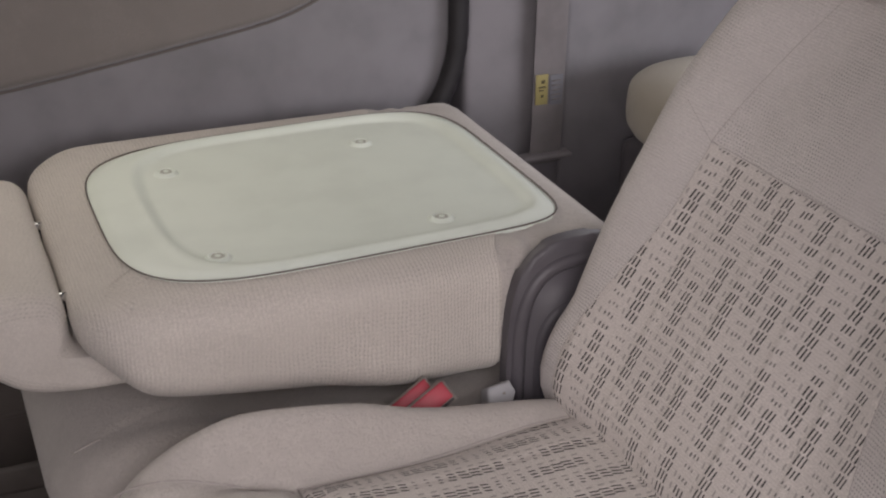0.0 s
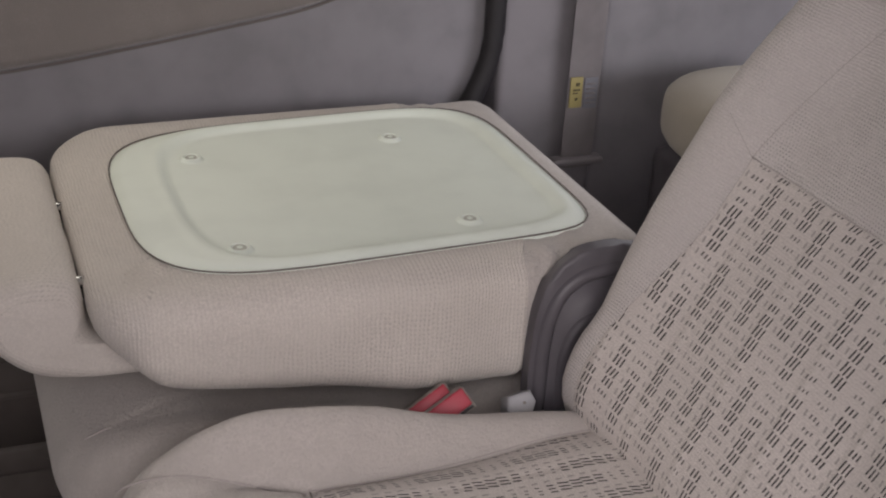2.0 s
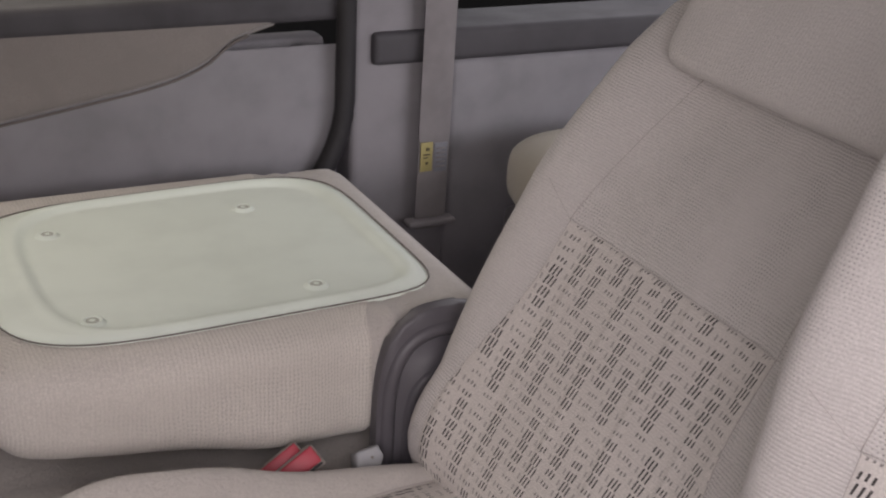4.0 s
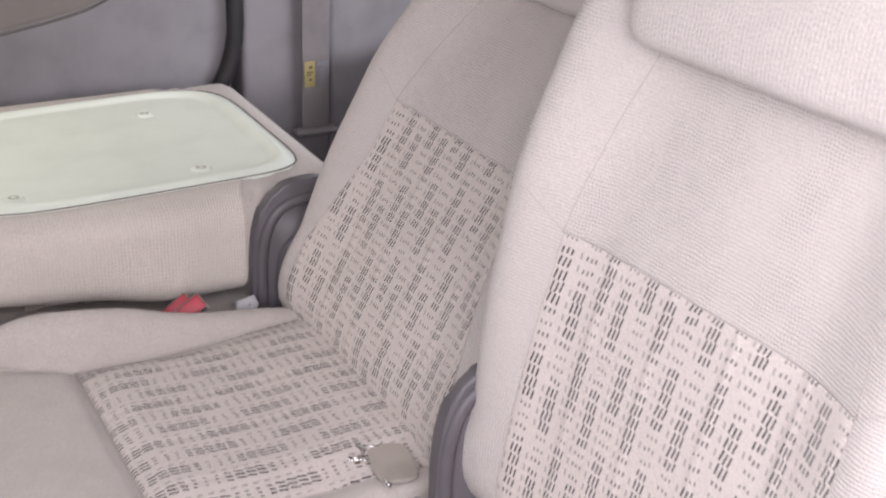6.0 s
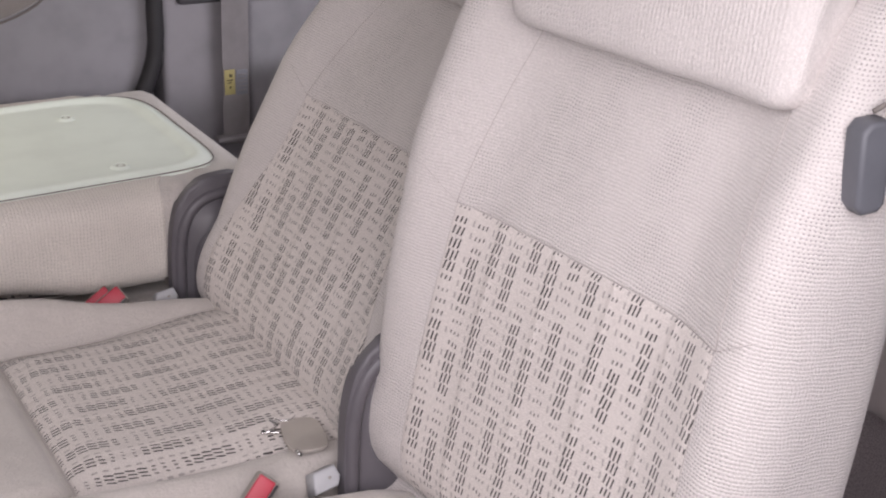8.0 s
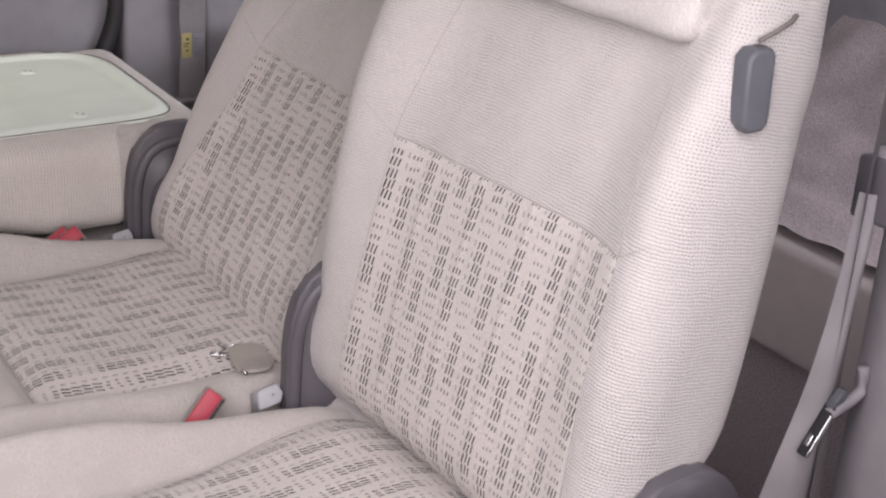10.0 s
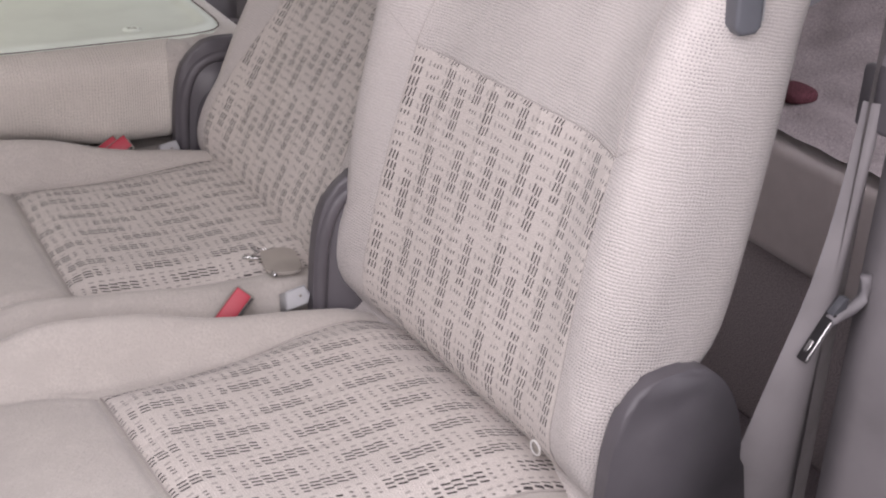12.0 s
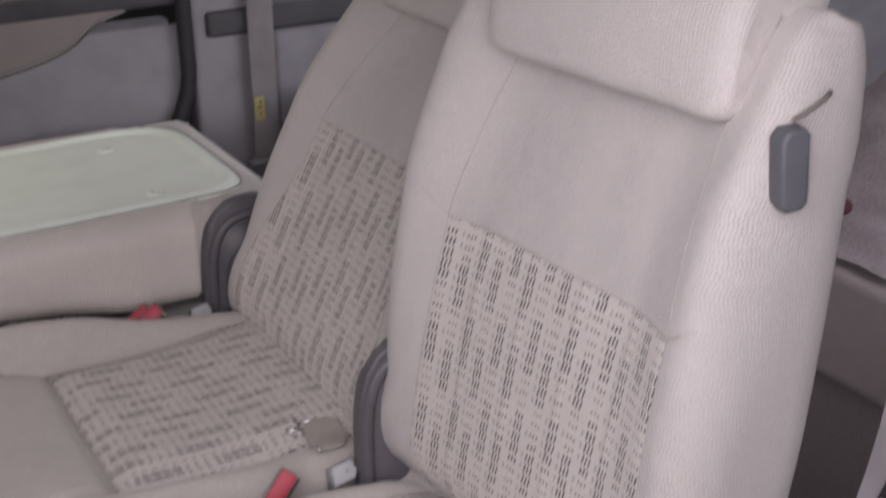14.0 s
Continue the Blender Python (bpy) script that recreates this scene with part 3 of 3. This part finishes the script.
def gathers(cover, m, end):
    """Short raised folds where the sleeve is gathered at its corner."""
    def top_of(s, y):
        ring = sorted((abs(a - y), b) for a, b in back_ring(s, 0.0022, s1=end, tuck=0.0, r=0.034) if b < 0.02)
        (d0, b0), (d1, b1) = ring[:2]
        return -(b0 * d1 + b1 * d0) / (d0 + d1 + 1e-9)
    def run(pts):
        return [(top_of(q, y) - 0.0007, y, q) for q, y in pts]
    for k in range(13):
        t = k / 12 * 0.8
        s0, y0, s1, y1 = 0.461 + 0.049 * t, -0.145 - 0.044 * t, 0.443 + 0.044 * t, -0.161 - 0.089 * t
        part("fold", tube(run([(s0 + (s1 - s0) * q, y0 + (y1 - y0) * q) for q in span(0, 1, 7)]), 0.0015, 6), LIT_SLEEVE, cover, m=m)
    part("seam", tube(run([(0.461 + 0.044 * q, -0.145 - 0.038 * q) for q in span(0, 1, 9)]), 0.0008, 6), LIT_SLEEVE, cover, m=m)
    part("seam", tube(run([(0.443 + 0.030 * q ** 0.8, -0.161 - 0.052 * q ** 1.3) for q in span(0, 1, 9)]), 0.0008, 6), LIT_SLEEVE, cover, m=m)


def hinge(px, pz, lean):
    return Matrix.Translation((px, 0, pz)) @ Matrix.Rotation(radians(lean), 4, "Y")


# ---------------------------------------------------------------- the near and the middle seat
NEAR, MID, FAR = 0.135, 0.635, 1.17

near = thing("front_seat", 0.0007, 0.1036, 0, "upright beige seat with dashed woven centre panels", "seat", "seats in a row")
near.rotation_euler = (0, 0, radians(3.5))
seat_cushion(near, back=-0.006, blunt=0.006, firm=0.25)
near_back = hinge(0.684, 0.43, 10)
seat_back(near, near_back, off=-0.0135, flare=0.03, half=0.178, skew=0.040)
recliner_cover(near, -1, (), 0.699, 0.550, 0.081)
seat_buckle(near, 0.486, 0.243, 0.420)
seat_latch(near, 0.560, 0.238, 0.418)
tip = Matrix.Rotation(radians(-11), 4, "Y")
at = near_back @ Matrix.Translation((-0.050, -0.247, 0.452)) @ Matrix.Rotation(radians(-14), 4, "Z") @ tip
lever = part("release_lever", prism([(-0.009, -0.028), (-0.004, -0.035), (0.010, -0.034), (0.015, -0.028), (0.016, 0.026), (0.012, 0.032), (-0.003, 0.031), (-0.009, 0.024)], -0.012, 0.010, 1, 0.004, 3),
             LEVER, near, "slate grey plastic release lever", m=at)
# Pale bar stands for the highlight along the lever's rear edge.
part("lip", box((0.0162, -0.008, -0.024), (0.0180, 0.008, 0.028), 0.0008), PALE, lever, "pale lever edge, painted as a highlight", m=at)
# The slit's dark inside is a bar in the shade colour.
part("slit", tube([(-0.046, -0.243, 0.488), (-0.034, -0.247, 0.497), (-0.022, -0.249, 0.506), (-0.016, -0.248, 0.512)], 0.0020), SHADE, near, "dark slit in the cover", m=near_back)
eye = [(0.0, 0.0072 * math.cos(TAU * k / 20), 0.0072 * math.sin(TAU * k / 20)) for k in range(20)]
at = near_back @ Matrix.Translation((b_surface(-0.014, -0.158) - 0.0060, -0.158, -0.014)) @ Matrix.Rotation(radians(-14), 4, "Y")
grommet = part("eyelet", tube(eye, 0.0013, 8, True), EYELET, near, "white plastic eyelet", m=at)
part("eyelet_core", tube([(0.001, 0, 0), (-0.0006, 0, 0)], 0.0062, 16), BUCKLE, grommet, m=at)

mid = thing("front_seat", 0, MID, 0, "reclined beige seat with dashed woven centre panels", "seat", "seats in a row")
seat_cushion(mid, 0.011, 1.17, 0.009, 0.018)
seat_back(mid, hinge(0.657, 0.404, 27), flare=0.30, half=0.158)
recliner_cover(mid, -1, (0.90,), 0.655, 0.572)
seat_buckle(mid, 0.474, 0.234, 0.431, True)
seat_latch(mid, 0.550, 0.240, 0.420)

# ---------------------------------------------------------------- the folded seat
far = thing("front_seat", 0, FAR, 0, "beige seat with its backrest folded flat forwards", "seat", "seats in a row")
seat_cushion(far, -0.02, 1.0, 0.0, 0.018, 0.9, 0.15, 0.0012)
fold = hinge(0.675, 0.494, -90)
seat_back(far, fold, True)
recliner_cover(far, -1, (0.86, 0.58, 0.30), 0.662, 0.571)


def board_edge(a):
    """Outline of the board in x and y from its middle: squarer towards the hinge, rounder towards the headrest."""
    c, q = math.cos(a), math.sin(a)
    n = 4.0 if c < 0 else 5.0 + 3.5 * step(-q, -0.2, 0.6)
    r = (abs(c) ** n + abs(q) ** n) ** (-1 / n)
    return 0.239 * r * c, (0.196 + 0.01 * step(-q, -0.3, 0.3)) * r * q + 0.055 * 0.239 * r * c - 0.003


def board_height(r, a):
    """A raised rim, then a step down to the field, wider towards the headrest."""
    edge = 0.115 + 0.13 * step(-math.cos(a), 0.45, 0.9)
    d = 1.0 - r
    return 0.0048 * step(d, 0.0, 0.05) + 0.0016 * math.exp(-((d - edge + 0.045) / 0.022) ** 2) - 0.0053 * step(d, edge - 0.03, edge + 0.025)


def boss(x, y, z):
    """A low moulded boss with a dished middle."""
    prof = [(0.0150, -0.0004), (0.0125, 0.0006), (0.0112, 0.0030), (0.0098, 0.0036), (0.0082, 0.0030), (0.0070, 0.0014), (0.0, 0.0012)]
    bm = bmesh.new()
    rings = [[bm.verts.new((x + r * math.cos(TAU * k / 24), y + r * math.sin(TAU * k / 24), z + h)) for k in range(24)] for r, h in prof[:-1]]
    for r0, r1 in zip(rings, rings[1:]):
        for k in range(24):
            bm.faces.new((r0[k], r0[(k + 1) % 24], r1[(k + 1) % 24], r1[k]))
    bm.faces.new(rings[-1])
    return bm


bm = bmesh.new()
rows = []
rs = [1.0, 0.995, 0.985, 0.97, 0.955] + span(0.93, 0.62, 22) + [0.4, 0.2]
for r in rs:
    row = []
    for k in range(96):
        a = TAU * k / 96
        x, y = board_edge(a)
        row.append(bm.verts.new((0.441 + r * x, r * y, 0.5580 + board_height(r, a))))
    rows.append(row)
base = []
for k in range(96):
    x, y = board_edge(TAU * k / 96)
    base.append(bm.verts.new((0.441 + x * 0.995, y * 0.995, 0.550)))
for r0, r1 in zip([base] + rows, rows):
    for k in range(96):
        bm.faces.new((r0[k], r0[(k + 1) % 96], r1[(k + 1) % 96], r1[k]))
bm.faces.new(rows[-1])
board = part("back_board", bm, BOARD, far, "pale greenish-white plastic board on the backrest")
# Dark bar painted as the shade in the gap round the board.
part("board_gap_shade", tube([(0.441 + 1.004 * board_edge(TAU * k / 120)[0], 1.004 * board_edge(TAU * k / 120)[1], 0.5592) for k in range(120)], 0.0009, 6, True), SHADE, board)
# The bolt's darker colour stands in for the shade inside each boss.
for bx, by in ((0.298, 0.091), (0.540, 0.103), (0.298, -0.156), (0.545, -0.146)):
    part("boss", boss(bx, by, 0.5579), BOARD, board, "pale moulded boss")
    bolt = part("bolt", tube([(bx, by, 0.557), (bx, by, 0.5604)], 0.0068, 18), BOLT_SHADE, board, "bolt head darkened for the shade in its boss", smooth=False)
    part("bolt_socket", tube([(bx, by, 0.5604), (bx, by, 0.5608)], 0.0032, 12), BOARD, bolt, smooth=False)

# ---------------------------------------------------------------- keys on the middle seat
keys = thing("key_ring", 0.556, 0.454, 0.4252, "keys on a metal ring with a taupe hide fob", "keys")
fob = [(0.022 * math.copysign(abs(math.cos(TAU * k / 28)) ** 0.5, math.cos(TAU * k / 28)), 0.037 * math.copysign(abs(math.sin(TAU * k / 28)) ** 0.5, math.sin(TAU * k / 28))) for k in range(28)]
lie = Matrix.Rotation(radians(-2), 4, "X") @ Matrix.Rotation(radians(-12), 4, "Z")
part("fob", prism(fob, 0.0, 0.004, 2, 0.0010, 1), HIDE, keys, "taupe hide fob", smooth=False, m=lie)
part("stud", tube([(-0.016, -0.036, 0.004), (-0.014, -0.046, 0.005)], 0.0024, 8), CHROME, keys, "bright stud", m=lie)
part("ring", tube([(-0.012 + 0.012 * math.cos(TAU * k / 24), 0.046 + 0.012 * math.sin(TAU * k / 24), 0.004) for k in range(24)], 0.0011, 8, True), CHROME, keys, m=lie)
part("key", box((-0.017, -0.003, 0.0), (0.017, 0.003, 0.0024), 0.0006), CHROME, keys, "bright metal key", m=lie @ Matrix.Translation((-0.030, 0.044, 0.002)) @ Matrix.Rotation(radians(-62), 4, "Z"))
part("key", box((-0.010, -0.0025, 0.0), (0.010, 0.0025, 0.0024), 0.0006), CHROME, keys, "bright metal key", m=lie @ Matrix.Translation((-0.034, 0.014, 0.002)) @ Matrix.Rotation(radians(-15), 4, "Z"))
part("clasp", tube([(-0.024, 0.026, 0.004), (-0.028, 0.018, 0.006), (-0.036, 0.014, 0.004), (-0.042, 0.018, 0.005)], 0.0014, 8), CHROME, keys, m=lie)

# ---------------------------------------------------------------- far door, pillar and side wall
door = thing("far_door", 0, 1.5, 0, "closed grey door with a taupe upholstered pad", "door", kind="structure")


def door_bulge(x, z):
    return 1.515 - 0.02 * step(z, 0.30, 0.55) + 0.01 * step(z, 0.6, 0.9)


part("door_panel", patch(span(-0.9, 0.752, 40), span(0.44, 0.70, 24), lambda u, v: (u, door_bulge(u, v) - 1.5, v)), TRIM, door, "smooth grey plastic door panel")
part("door_core", box((-0.9, 0.04, 0.02), (0.75, 0.09, 0.70), 0.01), TRIM, door)
part("door_lower", prism([(-0.065, 0.10), (-0.07, 0.20), (-0.06, 0.325), (-0.052, 0.338), (-0.042, 0.33), (-0.042, 0.10)], -0.9, 0.70, 0, 0.004), LOWTRIM, door, "brown-grey door pocket front")
for z in (0.30, 0.275, 0.235, 0.18):
    part("pocket_rib", tube([(-0.9, -0.066, z), (0.68, -0.066, z)], 0.006, 8), LOWTRIM, door)
part("pocket_floor", box((-0.9, -0.07, 0.055), (0.70, 0.03, 0.10), 0.008), LOWTRIM, door)
# pad with a rounded lower corner and a rising lower edge
P_LOW = curve((0.062, 0.066, 0.078, 0.10, 0.16, 0.25, 0.38, 0.50, 0.56, 0.60, 0.66), (0.72, 0.66, 0.614, 0.598, 0.604, 0.617, 0.638, 0.660, 0.682, 0.712, 0.73))


def pad_point(u, v):
    lo = P_LOW(u)
    z = lo + (0.74 - lo) * v
    d = step(min(v * (0.74 - lo), u - 0.06), 0.0, 0.012)
    return (u, door_bulge(u, z) - 1.5 + 0.004 - 0.016 * d, z)


part("door_pad", patch([0.062, 0.064, 0.067, 0.072, 0.08, 0.09] + span(0.105, 0.66, 36), [0, 0.04, 0.08, 0.13, 0.2, 0.35, 0.5, 0.75, 1.0], pad_point), PAD, door, "taupe upholstered door pad")
# The groove's shade is drawn as a dark line along the pad.
part("pad_groove_shade", tube([(u, door_bulge(u, P_LOW(u)) - 1.5 - 0.001, P_LOW(u)) for u in [0.062, 0.064, 0.067, 0.072, 0.08, 0.09] + span(0.105, 0.62, 30)], 0.0022), SHADE, door)
part("window_ledge", box((-0.9, -0.015, 0.735), (0.755, 0.07, 0.775), 0.012, 3), LEDGE, door)

seal_line = [(0.757, z) for z in span(1.25, 0.62, 12)] + [(0.755, 0.60), (0.750, 0.575), (0.742, 0.552), (0.732, 0.530), (0.718, 0.508), (0.70, 0.487), (0.67, 0.46), (0.60, 0.42), (0.50, 0.39)]
tagged(part("door_seal", tube([(x, 1.478, z) for x, z in seal_line], 0.0145, 12), RUBBER), "black rubber door seal curving round the opening", "seal", kind="structure")

tagged(part("wall_far", box((0.772, 1.49, 0.0), (0.93, 1.56, 1.338), 0.012, 3), PILLAR), "grey moulded pillar trim between door and window", "pillar", kind="structure")
tagged(part("wall_rear_side", box((0.932, 1.50, 0.0), (2.55, 1.58, 0.664), 0.014, 3), TRIM), "grey side trim below the rear window", "wall", kind="structure")
tagged(part("window_ledge", box((0.80, 1.478, 0.667), (2.55, 1.60, 0.715), 0.010, 3), LEDGE), "black window ledge strip", "trim", kind="structure")
tagged(part("wall_sill", box((-0.95, 1.44, 0.0), (0.76, 1.50, 0.06), 0.01), LOWTRIM), "brown-grey door sill", "sill", kind="structure")

belt = thing("seat_belt", 0.893, 1.465, 0.433, "grey webbing belt with a yellow label on the pillar", "seat belt")
part("webbing", patch(span(-0.025, 0.025, 5), span(-0.02, 0.85, 24), lambda u, v: (u + 0.014 * v - 0.0, -0.002 * math.cos(u * 60), v)), WEB, belt, "grey woven webbing")
part("webbing_back", patch(span(-0.025, 0.025, 5), span(-0.02, 0.85, 24), lambda u, v: (u + 0.014 * v, 0.001, v)), WEB, belt)
part("yellow_label", box((-0.021, -0.0042, 0.073), (-0.002, -0.0022, 0.118), 0.0004), YELLOW, belt, "yellow warning label")
part("grey_label", box((0.0015, -0.0040, 0.071), (0.022, -0.0022, 0.116), 0.0004), WHITE, belt, "grey printed label")
for z0, z1, a, b in ((0.105, 0.110, -0.013, -0.007), (0.098, 0.1005, -0.017, -0.006), (0.0935, 0.0955, -0.017, -0.009), (0.084, 0.088, -0.013, -0.009)):
    part("print_bar", box((a, -0.0050, z0), (b, -0.0043, z1), 0.0), INK, belt)
for k in range(5):
    part("print_bar", box((0.004, -0.0048, 0.078 + 0.007 * k), (0.019, -0.0041, 0.0805 + 0.007 * k), 0.0), WEB, belt)
part("belt_guide", box((-0.040, -0.014, -0.012), (0.038, 0.010, -0.003), 0.004, 3), TRIMDARK, belt, "grey plastic belt guide")

# ---------------------------------------------------------------- near pillar and belt
tagged(part("wall_near", prism([(0.930, -0.13), (0.938, -0.088), (1.06, -0.07), (1.12, -0.12), (1.12, -0.24), (0.99, -0.25), (0.955, -0.20)], 0.0, 1.338, 2, 0.01), NEARTRIM),
       "grey moulded pillar trim by the open doorway", "pillar", kind="structure")
P_LEFT = curve((0.0, 0.25, 0.362, 0.476, 0.580, 0.640, 0.696, 0.765), (0.74, 0.779, 0.811, 0.847, 0.881, 0.893, 0.900, 0.905))
P_RIGHT = curve((0.0, 0.353, 0.536, 0.651, 0.765), (0.908, 0.912, 0.917, 0.921, 0.928))
cover = thing("reel_cover", 0.0, -0.08, 0.0, "grey tapered belt reel cover at the pillar foot", "trim", kind="structure")


def reel_face(u, v):
    return (P_LEFT(v) + (P_RIGHT(v) - P_LEFT(v)) * (u + 0.5), -0.014 * (1 - 4 * u * u), v)


part("moulding", patch(span(-0.5, 0.5, 21), span(0.0, 0.765, 30), reel_face), TRIMDARK, cover, "grey moulded cover")
part("recess", prism([(0.912, 0.012), (0.914, -0.020), (0.925, -0.058), (0.958, -0.128), (0.974, -0.128), (0.955, 0.0)], 0.736, 0.798, 2, 0.006, 3), BLACK, cover, "black recess above the cover")

nbelt = thing("seat_belt", 0.915, -0.088, 0.0, "grey webbing belt hanging with a bright metal tongue", "seat belt")


def strip(x0, x1, y0, y1, z0, z1, w):
    d = Vector((-0.88, -0.47, 0)) * w
    def at(u, v):
        t = (v - z0) / (z1 - z0)
        return (x0 + (x1 - x0) * t + u * d.x, y0 + (y1 - y0) * t + u * d.y, v)
    return patch(span(-0.5, 0.5, 5), span(z0, z1, 24), at)


part("webbing", strip(-0.002, 0.008, 0.0, 0.01, 0.10, 1.05, 0.046), WEB, nbelt, "grey woven webbing")
part("tongue_handle", tube([(-0.022, -0.014, 0.553), (-0.010, -0.014, 0.557), (0.004, -0.015, 0.562), (0.015, -0.015, 0.570), (0.020, -0.014, 0.582), (0.016, -0.013, 0.594)], 0.0062, 12), PILLAR, nbelt, "stone grey tongue handle")
hang = Matrix.Translation((-0.032, -0.012, 0.538)) @ Matrix.Rotation(radians(32), 4, "Y")
part("tongue", box((-0.0020, -0.0062, -0.028), (0.0020, 0.0062, 0.026), 0.001), RUBBER, nbelt, "dark coated belt tongue", m=hang)
part("tongue_edge", box((-0.0024, -0.0070, -0.027), (0.0024, -0.0052, 0.018), 0.0008), CHROME, nbelt, "bright tongue edge", m=hang)
part("tongue_hole", box((-0.0030, -0.002, -0.018), (0.0030, 0.003, -0.006), 0.0008), CHROME, nbelt, m=hang)
part("tongue_hook", prism([(-0.004, 0.024), (0.004, 0.022), (0.010, 0.034), (0.004, 0.046), (-0.001, 0.044)], -0.005, 0.004, 1, 0.001), LEVER, nbelt, m=hang)
part("belt_guide", box((0.002, -0.016, 0.79), (0.026, 0.012, 0.806), 0.006, 3), PILLAR, nbelt, "grey belt guide")

# ---------------------------------------------------------------- rear space
rear = thing("second_row_seat", 1.080, 1.256, 0.0, "beige rounded second-row seat standing behind the pillar", "seat")


def pillow(hx, hy, hz, n=4.0):
    bm = bmesh.new()
    bmesh.ops.create_uvsphere(bm, u_segments=40, v_segments=24, radius=1.0)
    for v in bm.verts:
        p = v.co
        r = (abs(p.x) ** n + abs(p.y) ** n + abs(p.z) ** n) ** (-1 / n)
        v.co = Vector((p.x * r * hx, p.y * r * hy, p.z * r * hz))
    return bm


cush = part("backrest", pillow(0.148, 0.165, 0.064, 3.2), REARFAB, rear, "beige rear backrest", m=Matrix.Translation((0.02, 0, 0.526)))
part("seam", tube([(-0.132 + 0.2 * k / 12, -0.115 - 0.058 * math.sin(math.pi * min(1, k / 10) / 2), 0.530 - 0.026 * k / 12) for k in range(13)], 0.0012), THREAD, cush)
part("seat_base", box((-0.10, -0.15, 0.0), (0.16, 0.15, 0.466), 0.02), BLACK, rear, "dark seat base")

bench = thing("rear_bench", 1.3, 0.3, 0.0, "taupe cloth bench with a rough brown textile on it", "bench")
part("cushion", box((0.0, -0.42, 0.32), (0.55, 0.5, 0.49), 0.02, 3), BENCH, bench, "taupe cloth bench cushion")
part("seat_base", box((0.06, -0.40, 0.0), (0.5, 0.48, 0.318), 0.01), FELT, bench, "dim felt-covered bench base")
wrap = patch(span(-0.40, 0.46, 40), span(0.0, 1.0, 24), lambda u, v: (0.01 + 0.5 * v, u, 0.506 + 0.17 * v * v + 0.012 * noise.noise(Vector((u * 14, v * 9, 1.0)))))
part("textile", wrap, BLANKET, bench, "rough brown textile")
rag = thing("red_cloth", 1.405, 0.527, 0.512, "dull red folded cloth on the bench", "cloth")
part("cloth", pillow(0.03, 0.034, 0.012, 3.0), carpet("red_cloth", (0.065, 0.024, 0.030)), rag, m=Matrix.Translation((0, 0, 0.012)))

# ---------------------------------------------------------------- shell
tagged(part("floor", box((-1.2, -0.26, -0.08), (2.6, 1.56, 0.0), 0.01), CARPET), "dark carpeted cabin floor", "floor", kind="structure")
# Walls out of view; their heights limit how much sky gets in.
tagged(part("wall_rear", box((2.55, -0.26, 0.0), (2.62, 1.58, 0.75), 0.01), TRIM), "grey rear cabin wall", "wall", kind="structure")
tagged(part("wall_near_rear", box((1.12, -0.26, 0.0), (2.55, -0.18, 0.72), 0.01), TRIM), "grey side wall behind the doorway", "wall", kind="structure")
tagged(part("wall_front", box((-1.2, -0.2, 0.0), (-0.9, 1.56, 1.06), 0.03), LOWTRIM), "dark unseen front wall that limits the sky light", "wall", kind="structure")
tagged(part("ceiling", box((-0.95, -0.26, 1.34), (2.6, 1.58, 1.40), 0.01), HEAD), "pale cloth headliner", "ceiling", kind="structure")
g = part("ground", patch(span(-60, 60, 5), span(-60, 60, 5), lambda u, v: (u, v, -0.42)), ASPHALT)
tagged(g, "grey asphalt ground outside", "ground", kind="structure")
